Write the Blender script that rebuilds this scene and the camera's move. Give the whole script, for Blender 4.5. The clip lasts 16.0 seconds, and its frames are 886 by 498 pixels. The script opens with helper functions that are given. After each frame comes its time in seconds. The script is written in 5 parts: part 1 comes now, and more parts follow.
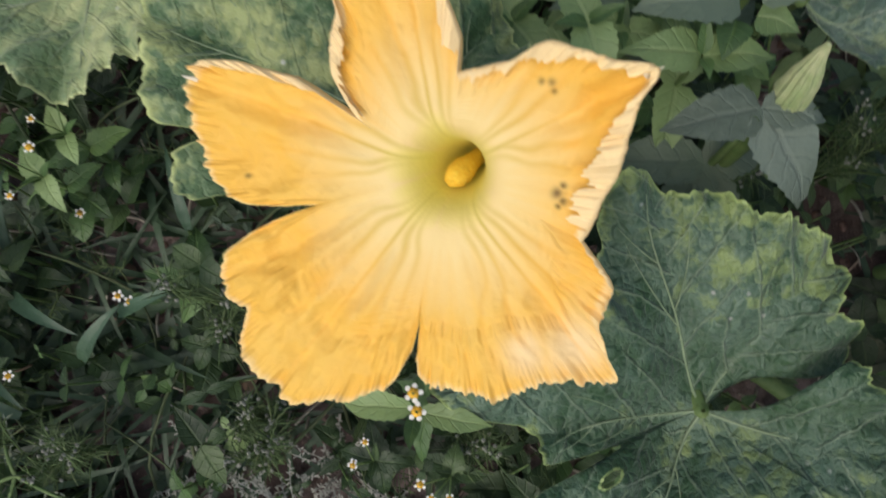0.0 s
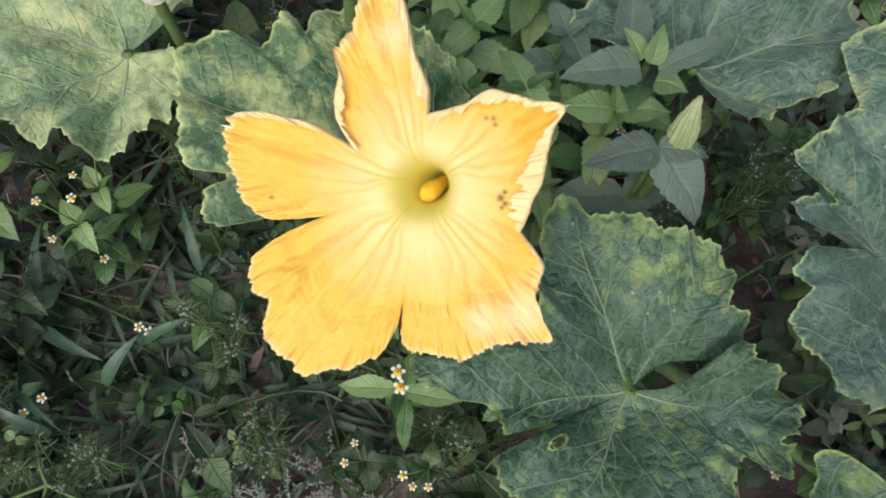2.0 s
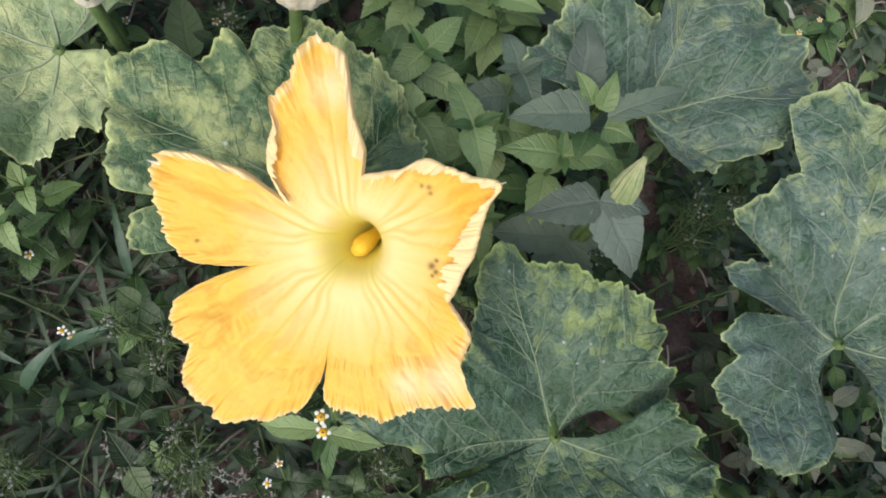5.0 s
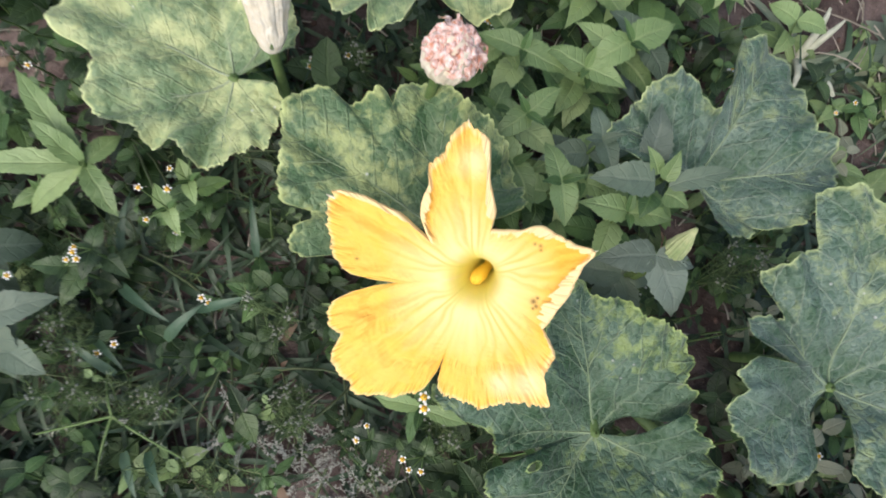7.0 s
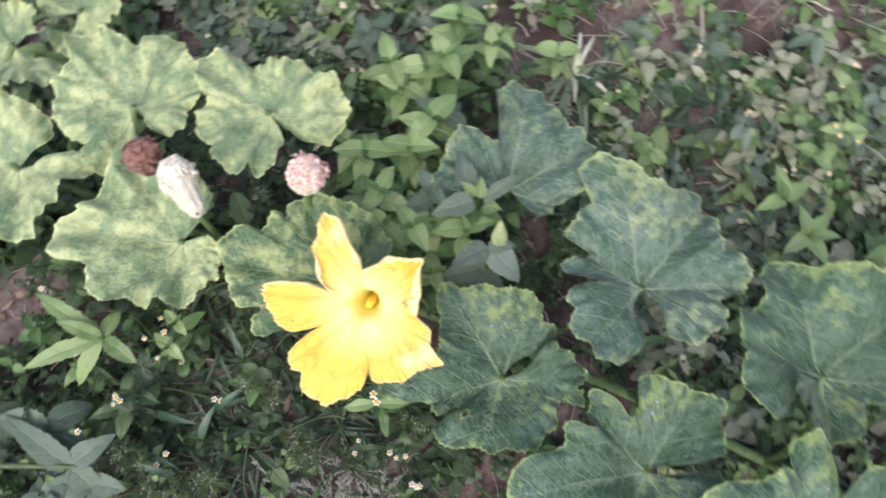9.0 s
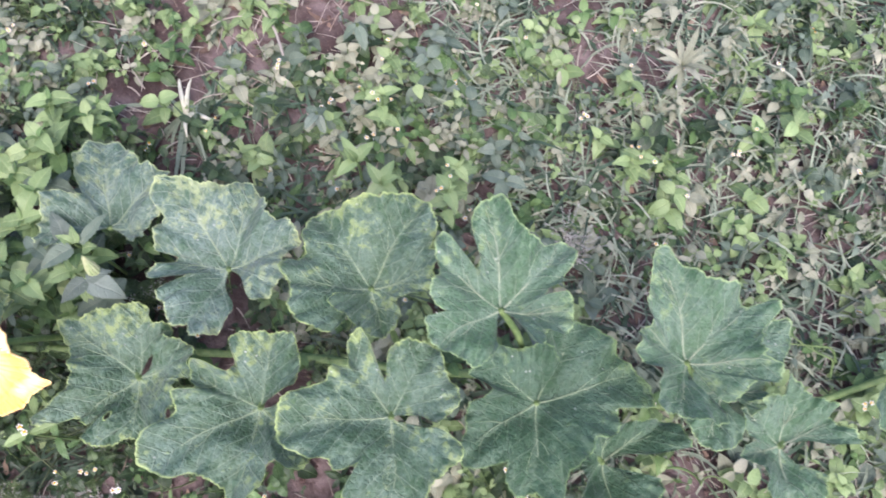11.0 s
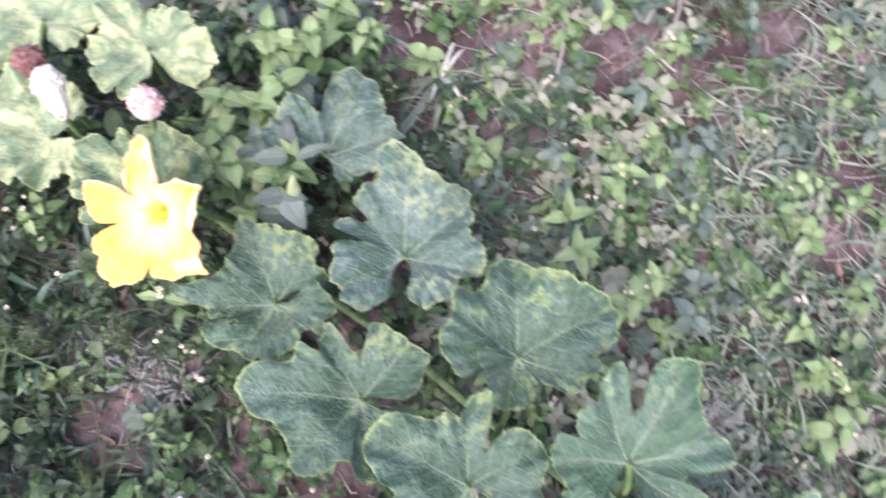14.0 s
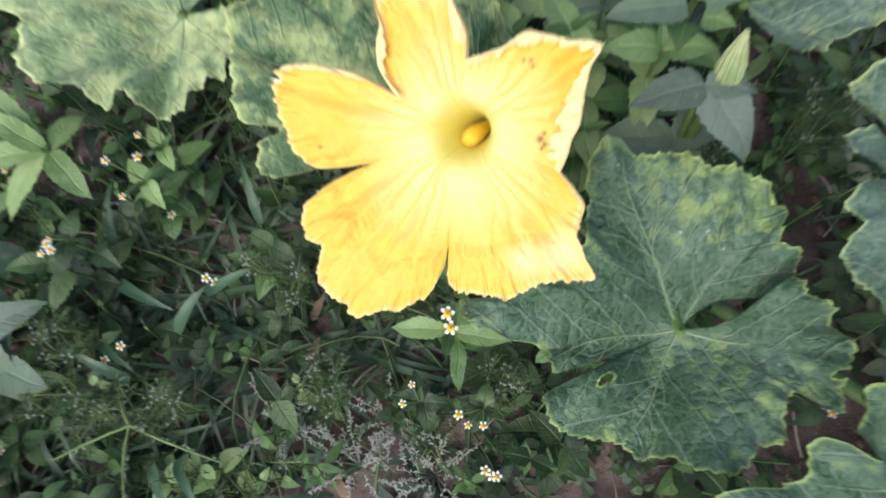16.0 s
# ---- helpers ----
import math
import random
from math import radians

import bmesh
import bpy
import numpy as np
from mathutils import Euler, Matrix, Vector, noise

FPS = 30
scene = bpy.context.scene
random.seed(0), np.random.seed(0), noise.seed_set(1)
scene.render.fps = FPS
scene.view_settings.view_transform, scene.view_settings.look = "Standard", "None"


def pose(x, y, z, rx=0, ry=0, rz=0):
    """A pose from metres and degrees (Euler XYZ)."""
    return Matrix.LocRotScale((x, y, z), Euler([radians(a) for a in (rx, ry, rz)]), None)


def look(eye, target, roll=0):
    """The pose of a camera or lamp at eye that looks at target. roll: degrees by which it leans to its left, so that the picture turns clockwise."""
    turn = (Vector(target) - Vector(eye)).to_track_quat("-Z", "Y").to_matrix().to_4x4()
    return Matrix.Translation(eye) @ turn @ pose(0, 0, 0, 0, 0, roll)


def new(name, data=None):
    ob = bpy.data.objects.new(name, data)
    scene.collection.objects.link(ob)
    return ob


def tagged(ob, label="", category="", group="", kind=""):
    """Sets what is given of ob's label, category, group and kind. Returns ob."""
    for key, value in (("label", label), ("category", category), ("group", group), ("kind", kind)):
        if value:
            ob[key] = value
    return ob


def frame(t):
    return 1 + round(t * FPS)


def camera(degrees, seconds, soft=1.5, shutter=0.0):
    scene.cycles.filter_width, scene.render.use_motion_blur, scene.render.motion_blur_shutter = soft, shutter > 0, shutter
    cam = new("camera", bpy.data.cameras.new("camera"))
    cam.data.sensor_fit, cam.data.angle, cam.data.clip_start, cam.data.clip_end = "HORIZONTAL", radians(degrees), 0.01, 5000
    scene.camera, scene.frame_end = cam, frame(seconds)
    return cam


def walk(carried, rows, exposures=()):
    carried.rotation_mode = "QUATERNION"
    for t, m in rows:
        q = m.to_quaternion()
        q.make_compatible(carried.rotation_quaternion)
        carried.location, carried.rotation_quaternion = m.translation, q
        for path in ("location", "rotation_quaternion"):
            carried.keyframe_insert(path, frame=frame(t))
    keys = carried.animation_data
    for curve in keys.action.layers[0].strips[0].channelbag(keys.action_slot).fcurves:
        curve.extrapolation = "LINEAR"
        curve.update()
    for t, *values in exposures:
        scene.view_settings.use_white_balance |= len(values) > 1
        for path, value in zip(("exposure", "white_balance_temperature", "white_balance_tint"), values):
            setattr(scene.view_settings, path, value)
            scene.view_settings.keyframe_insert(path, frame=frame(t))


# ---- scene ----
cam = camera(60.0, 16.0, soft=1.8, shutter=0.4)
PATH = [
    (0, (0.019, 0.028, 0.499), (0.019, 0.321, -1.48), -1.9),
    (0.5, (0.002, 0.029, 0.531), (0.037, 0.443, -1.425), 5.0),
    (1, (0.006, 0.014, 0.548), (0.065, 0.473, -1.398), 7.1),
    (1.5, (0.0, -0.001, 0.566), (0.079, 0.49, -1.371), 8.3),
    (2, (0.015, -0.021, 0.573), (0.101, 0.489, -1.358), 6.1),
    (2.5, (0.027, -0.02, 0.569), (0.111, 0.489, -1.363), 5.7),
    (3, (0.025, -0.007, 0.562), (0.123, 0.457, -1.381), 9.4),
    (3.2, (0.021, 0.008, 0.565), (0.126, 0.467, -1.379), 12.0),
    (5.3, (0.03, 0.022, 0.577), (0.232, 0.4, -1.376), 27.9),
    (5.5, (0.033, 0.017, 0.574), (0.231, 0.385, -1.381), 27.7),
    (6, (0.027, 0.021, 0.584), (0.232, 0.41, -1.367), 28.5),
    (6.5, (-0.014, 0.019, 0.618), (0.199, 0.381, -1.338), 33.5),
    (7, (-0.031, 0.031, 0.683), (0.129, 0.356, -1.284), 32.7),
    (7.5, (-0.033, 0.016, 0.779), (0.065, 0.368, -1.187), 21.2),
    (8, (-0.02, 0.005, 0.826), (0.036, 0.34, -1.145), 11.1),
    (8.5, (0.002, -0.009, 0.859), (0.078, 0.377, -1.102), 7.2),
    (9, (0.037, -0.058, 0.909), (0.217, 0.463, -1.014), 4.0),
    (9.5, (0.096, -0.139, 0.942), (0.371, 0.367, -0.974), 1.3),
    (10, (0.175, -0.203, 1.02), (0.587, 0.314, -0.868), 5.6),
    (10.2, (0.208, -0.225, 1.043), (0.64, 0.294, -0.84), 4.4),
    (12.3, (0.383, -0.368, 1.082), (0.696, 0.048, -0.849), 1.8),
    (12.5, (0.384, -0.37, 1.07), (0.645, 0.075, -0.862), -4.0),
    (13, (0.407, -0.333, 1.063), (0.578, 0.056, -0.892), 0.9),
    (13.5, (0.363, -0.258, 1.071), (0.575, 0.135, -0.878), 18.5),
    (14, (0.265, -0.165, 1.065), (0.403, 0.326, -0.869), 13.5),
    (14.5, (0.177, -0.116, 1.026), (0.147, 0.387, -0.909), 0.7),
    (15, (0.09, -0.087, 0.979), (0.022, 0.417, -0.955), -6.5),
    (15.5, (0.033, -0.05, 0.761), (-0.022, 0.443, -1.176), -11.4),
    (16, (0.023, -0.029, 0.581), (-0.065, 0.379, -1.375), -16.5),
]
EXPOSURES = [(0.0, 0.02, 6500, 9), (0.5, 0.08, 6500, 7), (1.0, 0.15, 6500, 7), (1.5, 0.30, 6450, 6), (3.0, 0.40, 6350, 5), (5.5, 0.43, 6450, 10), (7.0, 0.6, 6400, 10), (9.0, 0.87, 6250, 14), (10.0, 1.10, 6050, 20), (12.5, 1.78, 6150, 33), (13.5, 1.68, 6050, 33), (14.0, 1.52, 5950, 32), (14.5, 1.34, 6080, 25), (15.5, 0.97, 6300, 8), (16.0, 0.68, 6200, 4)]
walk(cam, [(t, look(eye, target, roll)) for t, eye, target, roll in PATH], EXPOSURES)

# ---- world and light: soft overcast daylight ----
world = bpy.data.worlds.new("sky")
scene.world = world
world.use_nodes = True
wn = world.node_tree.nodes
sky = wn.new("ShaderNodeTexSky")
sky.sky_type = "NISHITA"
sky.sun_disc = False
sky.sun_elevation, sky.sun_rotation = radians(58), radians(215)
sky.air_density, sky.dust_density, sky.ozone_density = 1.0, 4.0, 1.0
world.node_tree.links.new(sky.outputs[0], wn["Background"].inputs[0])
wn["Background"].inputs[1].default_value = 0.15
sun = new("sun", bpy.data.lights.new("sun", "SUN"))
sun.data.energy, sun.data.angle, sun.data.color = 1.2, radians(45), (1.0, 0.96, 0.9)
sun.matrix_world = look((-0.9, -1.3, 2.6), (0, 0, 0))


# ---- materials ----
def mix(nt, fac, a, b):
    n = nt.nodes.new("ShaderNodeMix")
    n.data_type = "RGBA"
    for sock, val in ((n.inputs[0], fac), (n.inputs[6], a), (n.inputs[7], b)):
        if isinstance(val, bpy.types.NodeSocket):
            nt.links.new(val, sock)
        else:
            sock.default_value = val if isinstance(val, float) else (*val, 1)
    return n.outputs[2]


def noise_tex(nt, scale, detail=3.0, rough=0.55, vec=None, kind="ShaderNodeTexNoise"):
    n = nt.nodes.new(kind)
    n.inputs["Scale"].default_value = scale
    if kind == "ShaderNodeTexNoise":
        n.inputs["Detail"].default_value = detail
        n.inputs["Roughness"].default_value = rough
    if vec is None:
        vec = nt.nodes.new("ShaderNodeTexCoord").outputs["Object"]
    nt.links.new(vec, n.inputs["Vector"])
    return n


def step(nt, value, lo, hi, a=0.0, b=1.0):
    n = nt.nodes.new("ShaderNodeMapRange")
    n.inputs[1].default_value, n.inputs[2].default_value = lo, hi
    n.inputs[3].default_value, n.inputs[4].default_value = a, b
    nt.links.new(value, n.inputs[0])
    return n.outputs[0]


def attr(nt, name):
    n = nt.nodes.new("ShaderNodeAttribute")
    n.attribute_name = name
    return n.outputs["Fac"]


def material(name, rough=0.6, through_light=0.0, spec=0.4):
    """An empty node material; returns it, its tree, the surface shader and a setter for the colour."""
    m = bpy.data.materials.new(name)
    m.use_nodes = True
    nt = m.node_tree
    bsdf = nt.nodes["Principled BSDF"]
    bsdf.inputs["Roughness"].default_value = rough
    bsdf.inputs["Specular IOR Level"].default_value = spec
    trans = None
    if through_light > 0:
        trans = nt.nodes.new("ShaderNodeBsdfTranslucent")
        ms = nt.nodes.new("ShaderNodeMixShader")
        ms.inputs[0].default_value = through_light
        nt.links.new(bsdf.outputs[0], ms.inputs[1])
        nt.links.new(trans.outputs[0], ms.inputs[2])
        nt.links.new(ms.outputs[0], nt.nodes["Material Output"].inputs[0])

    def colour(sock):
        nt.links.new(sock, bsdf.inputs["Base Color"])
        if trans:
            nt.links.new(sock, trans.inputs[0])
    return m, nt, bsdf, colour


def bump(nt, bsdf, height, strength=0.3, distance=0.002):
    n = nt.nodes.new("ShaderNodeBump")
    n.inputs["Strength"].default_value = strength
    n.inputs["Distance"].default_value = distance
    nt.links.new(height, n.inputs["Height"])
    nt.links.new(n.outputs[0], bsdf.inputs["Normal"])


def soil_material():
    m, nt, b, col = material("soil", 0.95, spec=0.15)
    n1, n2, n3 = noise_tex(nt, 7, 4), noise_tex(nt, 60, 5, 0.65), noise_tex(nt, 420, 3)
    c = mix(nt, step(nt, n1.outputs[0], 0.38, 0.62), (0.044, 0.033, 0.030), (0.185, 0.145, 0.134))
    c = mix(nt, step(nt, n2.outputs[0], 0.42, 0.7), c, (0.05, 0.033, 0.028))
    c = mix(nt, step(nt, n3.outputs[0], 0.62, 0.75), c, (0.24, 0.17, 0.14))
    col(c)
    bump(nt, b, n2.outputs[0], 0.8, 0.006)
    return m


def calc(nt, op, x, y=0.0, z=None):
    """One math node on sockets or numbers."""
    n = nt.nodes.new("ShaderNodeMath")
    n.operation = op
    for k, v in enumerate((x, y) if z is None else (x, y, z)):
        if isinstance(v, (int, float)):
            n.inputs[k].default_value = v
        else:
            nt.links.new(v, n.inputs[k])
    return n.outputs[0]


def pumpkin_leaf_material(name, base, mottle_sheen, patch, amount, line, blotch=24.0, relief=0.0011, lines=0.58, spread=0.13):
    """Mosaic leaf: green ground with paler mottled fields that carry a painted greyish sky sheen, streaky yellow-green
    patches cell by cell, a net of paler sunken veins, quilted relief and a yellowish rim.
    """
    m, nt, b, col = material(name, 0.5, 0.14, 0.42)
    big, mid, fine, gate = noise_tex(nt, blotch, 4, 0.62), noise_tex(nt, 75, 5, 0.66), noise_tex(nt, 420, 3, 0.6), noise_tex(nt, 0.55 * blotch, 2)
    warp = nt.nodes.new("ShaderNodeMixRGB")
    warp.blend_type = "ADD"
    warp.inputs[0].default_value = 0.008
    nt.links.new(nt.nodes.new("ShaderNodeTexCoord").outputs["Object"], warp.inputs[1])
    nt.links.new(noise_tex(nt, 120, 3).outputs[1], warp.inputs[2])

    def net(scale, feature):
        n = noise_tex(nt, scale, vec=warp.outputs[0], kind="ShaderNodeTexVoronoi")
        n.feature = feature
        return n
    cell, net_1, net_2 = net(150, "F1"), net(150, "DISTANCE_TO_EDGE"), net(390, "DISTANCE_TO_EDGE")
    tone = nt.nodes.new("ShaderNodeSeparateColor")
    nt.links.new(cell.outputs["Color"], tone.inputs[0])
    # side veins leave each main vein slantwise, by turns on either hand
    off, along = attr(nt, "off"), attr(nt, "along")
    reach = calc(nt, "ABSOLUTE", off)
    wander = calc(nt, "MULTIPLY", calc(nt, "SUBTRACT", mid.outputs[0], 0.5), 0.007)
    row = calc(nt, "ADD", calc(nt, "SUBTRACT", along, calc(nt, "MULTIPLY", reach, 0.85)), wander)
    row = calc(nt, "ADD", calc(nt, "DIVIDE", row, 0.019), calc(nt, "MULTIPLY", calc(nt, "GREATER_THAN", off, 0.0), 0.43))
    gap = calc(nt, "MULTIPLY", calc(nt, "ABSOLUTE", calc(nt, "SUBTRACT", calc(nt, "FRACT", row), 0.5)), 0.019)
    side = calc(nt, "MULTIPLY", step(nt, gap, 0.0003, 0.0011, 1.0, 0.0), step(nt, reach, 0.016, 0.042, 1.0, 0.25))

    # paler fields: leaf mottling, with the sky's grey-blue sheen put into the colour
    c = mix(nt, step(nt, calc(nt, "MULTIPLY_ADD", fine.outputs[0], 0.25, calc(nt, "MULTIPLY_ADD", mid.outputs[0], 0.45, calc(nt, "MULTIPLY", big.outputs[0], 0.55))), 0.54, 0.78), base, mottle_sheen)
    shade = [0.62 * q for q in base]
    c = mix(nt, step(nt, tone.outputs[0], 0.55, 1.0, 0.0, 0.32), c, shade)
    mottle = calc(nt, "MULTIPLY_ADD", mid.outputs[0], 0.80, calc(nt, "MULTIPLY_ADD", gate.outputs[0], 0.60, calc(nt, "MULTIPLY_ADD", tone.outputs[1], 0.10, calc(nt, "MULTIPLY", attr(nt, "rim"), 0.07))))
    c = mix(nt, step(nt, mottle, 0.80 - amount, 0.80 + spread - amount, 0.0, 0.75), c, patch)
    c = mix(nt, step(nt, net_1.outputs["Distance"], 0.0, 0.11, 0.26 * lines, 0.0), c, line)
    c = mix(nt, step(nt, net_2.outputs["Distance"], 0.0, 0.12, 0.10 * lines, 0.0), c, line)
    c = mix(nt, calc(nt, "MULTIPLY", side, 0.75 * lines), c, line)
    c = mix(nt, step(nt, attr(nt, "rim"), 0.83, 0.97, 0.0, 0.95), c, [1.15 * p + 0.15 * f for p, f in zip(patch, line)])
    c = mix(nt, attr(nt, "vein"), c, line)
    # dust and bird lime: a few pale specks
    speck = noise_tex(nt, 95, kind="ShaderNodeTexVoronoi")
    few = noise_tex(nt, 21, 2)
    c = mix(nt, calc(nt, "MULTIPLY", step(nt, speck.outputs["Distance"], 0.06, 0.13, 0.75, 0.0), step(nt, few.outputs[0], 0.58, 0.64)), c, (0.55, 0.56, 0.52))
    col(c)
    h = calc(nt, "MULTIPLY_ADD", step(nt, net_1.outputs["Distance"], 0.0, 0.30), 0.75, calc(nt, "MULTIPLY", step(nt, net_2.outputs["Distance"], 0.0, 0.30), 0.22))
    h = calc(nt, "ADD", h, calc(nt, "MULTIPLY_ADD", mid.outputs[0], 0.45, calc(nt, "MULTIPLY", fine.outputs[0], 0.16)))
    h = calc(nt, "SUBTRACT", h, calc(nt, "MULTIPLY", side, 0.7))
    bump(nt, b, h, 1.0, relief)
    nt.links.new(step(nt, mid.outputs[0], 0.3, 0.7, 0.36, 0.58), b.inputs["Roughness"])
    b.inputs["Sheen Weight"].default_value = 0.12
    b.inputs["Sheen Roughness"].default_value = 0.4
    b.inputs["Sheen Tint"].default_value = (0.9, 0.95, 1.0, 1)
    return m


def weed_material(name, a, b_, c_, rough=0.5, glow=0.14, fine=160):
    """Leaf green that varies from leaf to leaf and along each leaf, with a pale midrib and quilted side veins."""
    m, nt, b, col = material(name, rough - 0.02, glow, 0.42)
    rnd = calc(nt, "FRACT", calc(nt, "ADD", nt.nodes.new("ShaderNodeNewGeometry").outputs["Random Per Island"], nt.nodes.new("ShaderNodeObjectInfo").outputs["Random"]))
    n1, n2 = noise_tex(nt, fine, 3), noise_tex(nt, 14, 2)

    side = calc(nt, "ABSOLUTE", attr(nt, "across"), 0.0)
    wave = calc(nt, "SINE", calc(nt, "SUBTRACT", calc(nt, "MULTIPLY", attr(nt, "along"), 34.0), calc(nt, "MULTIPLY", side, 7.0)), 0.0)
    mid = calc(nt, "MULTIPLY", step(nt, side, 0.04, 0.14, 1.0, 0.0), attr(nt, "ribbed"))
    ribs = calc(nt, "MULTIPLY", step(nt, wave, 0.75, 1.0), attr(nt, "ribbed"))
    c = mix(nt, step(nt, rnd, 0.0, 0.75), [0.72 * q for q in a], [1.12 * q for q in b_])
    c = mix(nt, step(nt, rnd, 0.80, 1.0), c, c_)
    c = mix(nt, step(nt, n1.outputs[0], 0.45, 0.75, 0.0, 0.45), c, b_)
    c = mix(nt, step(nt, n2.outputs[0], 0.5, 0.75, 0.0, 0.5), c, a)
    c = mix(nt, calc(nt, "MULTIPLY", ribs, 0.11), c, c_)
    c = mix(nt, calc(nt, "MULTIPLY", mid, 0.34), c, c_)
    col(c)
    h = calc(nt, "SUBTRACT", n1.outputs[0], calc(nt, "ADD", calc(nt, "MULTIPLY", ribs, 0.28), calc(nt, "MULTIPLY", mid, 0.55)))
    bump(nt, b, h, 0.55, 0.0016)
    return m


def plain_material(name, a, b_, rough=0.6, glow=0.0, scale=120, bump_by=0.3):
    m, nt, b, col = material(name, rough, glow)
    n1 = noise_tex(nt, scale, 4, 0.6)
    col(mix(nt, step(nt, n1.outputs[0], 0.35, 0.65), a, b_))
    bump(nt, b, n1.outputs[0], bump_by, 0.002)
    return m


def petal_material():
    """Corolla: green-yellow throat, cream middle, orange-yellow blade, amber veins, pale underside and bleached places."""
    m, nt, b, col = material("petal", 0.55, 0.16, 0.25)
    n1, n2 = noise_tex(nt, 30, 3, 0.5), noise_tex(nt, 520, 3, 0.6)
    turn = nt.nodes.new("ShaderNodeCombineXYZ")
    nt.links.new(attr(nt, "around"), turn.inputs[0])
    nt.links.new(attr(nt, "reach"), turn.inputs[1])
    streak = noise_tex(nt, 0.9, 1, 0.5, turn.outputs[0])
    reach = calc(nt, "MULTIPLY_ADD", streak.outputs[0], 0.18, calc(nt, "MULTIPLY_ADD", n1.outputs[0], 0.10, attr(nt, "reach")))
    gold = mix(nt, step(nt, n1.outputs[0], 0.35, 0.68), (0.88, 0.49, 0.075), (0.89, 0.55, 0.110))
    c = mix(nt, step(nt, reach, 0.44, 0.84), (0.88, 0.67, 0.29), gold)
    c = mix(nt, attr(nt, "pale"), c, (0.88, 0.70, 0.42))
    c = mix(nt, step(nt, attr(nt, "reach"), 0.11, 0.25), (0.84, 0.74, 0.15), c)
    c = mix(nt, attr(nt, "vein"), c, mix(nt, step(nt, attr(nt, "reach"), 0.15, 0.6), (0.58, 0.46, 0.07), (0.83, 0.42, 0.05)))
    c = mix(nt, attr(nt, "under"), c, (0.89, 0.69, 0.36))
    c = mix(nt, attr(nt, "rot"), c, (0.05, 0.022, 0.01))
    col(c)
    bump(nt, b, n2.outputs[0], 0.30, 0.0009)
    return m


SOIL = soil_material()
LEAF_DARK = pumpkin_leaf_material("mosaic_leaf_dark", (0.029, 0.076, 0.030), (0.114, 0.182, 0.132), (0.24, 0.315, 0.095), -0.020, (0.26, 0.34, 0.23))
LEAF_FRESH = pumpkin_leaf_material("leaf_fresh", (0.046, 0.112, 0.048), (0.118, 0.190, 0.128), (0.20, 0.29, 0.11), -0.06, (0.30, 0.38, 0.26), lines=0.42)
# darker copy of the fresh leaf: shade on the lower leaves painted in
LEAF_SHADED = pumpkin_leaf_material("leaf_shaded", (0.022, 0.066, 0.026), (0.056, 0.112, 0.068), (0.11, 0.18, 0.06), -0.09, (0.20, 0.28, 0.17), lines=0.42)
LEAF_PALE = pumpkin_leaf_material("mosaic_leaf_pale", (0.155, 0.240, 0.115), (0.34, 0.41, 0.20), (0.51, 0.55, 0.26), 0.090, (0.48, 0.53, 0.31), 32.0, 0.0007, 0.28, 0.22)
# bluer, lighter fields here: more of the sky's sheen in the colour
LEAF_SHEEN = pumpkin_leaf_material("mosaic_leaf_sheen", (0.042, 0.096, 0.048), (0.146, 0.212, 0.176), (0.28, 0.34, 0.14), -0.020, (0.36, 0.43, 0.33), lines=0.48)
LEAF_MOSAIC = pumpkin_leaf_material("mosaic_leaf", (0.050, 0.112, 0.042), (0.17, 0.245, 0.125), (0.38, 0.43, 0.17), 0.060, (0.34, 0.42, 0.24), 30.0, 0.0008, 0.30, 0.15)
VEIN_DARK = plain_material("vein_dark", (0.17, 0.24, 0.13), (0.25, 0.32, 0.20), 0.6, 0.1)
VEIN = plain_material("vein", (0.22, 0.28, 0.17), (0.32, 0.37, 0.26), 0.6, 0.1)
DARK_STEM = plain_material("dark_stem", (0.06, 0.09, 0.035), (0.10, 0.12, 0.06), 0.7)
STALK = plain_material("stalk", (0.085, 0.150, 0.045), (0.150, 0.215, 0.075), 0.6, 0.1)
PETAL = petal_material()
STAMEN = plain_material("stamen", (0.90, 0.52, 0.03), (0.94, 0.64, 0.08), 0.8, 0.0, 900, 0.6)
WILT_WHITE = plain_material("wilted_white", (0.74, 0.66, 0.50), (0.83, 0.78, 0.66), 0.75, 0.2, 140)
WILT_PINK = plain_material("wilted_pink", (0.60, 0.27, 0.17), (0.86, 0.74, 0.70), 0.85, 0.15, 330)
WILT_BROWN = plain_material("wilted_brown", (0.16, 0.07, 0.055), (0.34, 0.19, 0.155), 0.9, 0.05, 160, 0.6)
BUD = plain_material("bud_green", (0.28, 0.36, 0.16), (0.48, 0.50, 0.28), 0.6, 0.2, 90)
# near-black green: the shade among low weeds is put into the leaf colour
WEED_SHADED = weed_material("weed_shaded", (0.013, 0.030, 0.010), (0.030, 0.060, 0.020), (0.075, 0.120, 0.042))
LEAFY = weed_material("weed_leafy", (0.038, 0.086, 0.025), (0.076, 0.145, 0.044), (0.13, 0.21, 0.065))
WEED_BRIGHT = weed_material("weed_bright", (0.130, 0.208, 0.072), (0.185, 0.270, 0.105), (0.26, 0.335, 0.145))
WEED_BLUE = weed_material("weed_blue", (0.070, 0.110, 0.066), (0.105, 0.145, 0.098), (0.15, 0.19, 0.14), 0.6)
DUSTY = weed_material("weed_dusty", (0.088, 0.124, 0.090), (0.125, 0.160, 0.125), (0.15, 0.185, 0.15), 0.7)
WEED_PALE = weed_material("weed_pale", (0.175, 0.200, 0.118), (0.25, 0.265, 0.180), (0.33, 0.335, 0.23), 0.6)
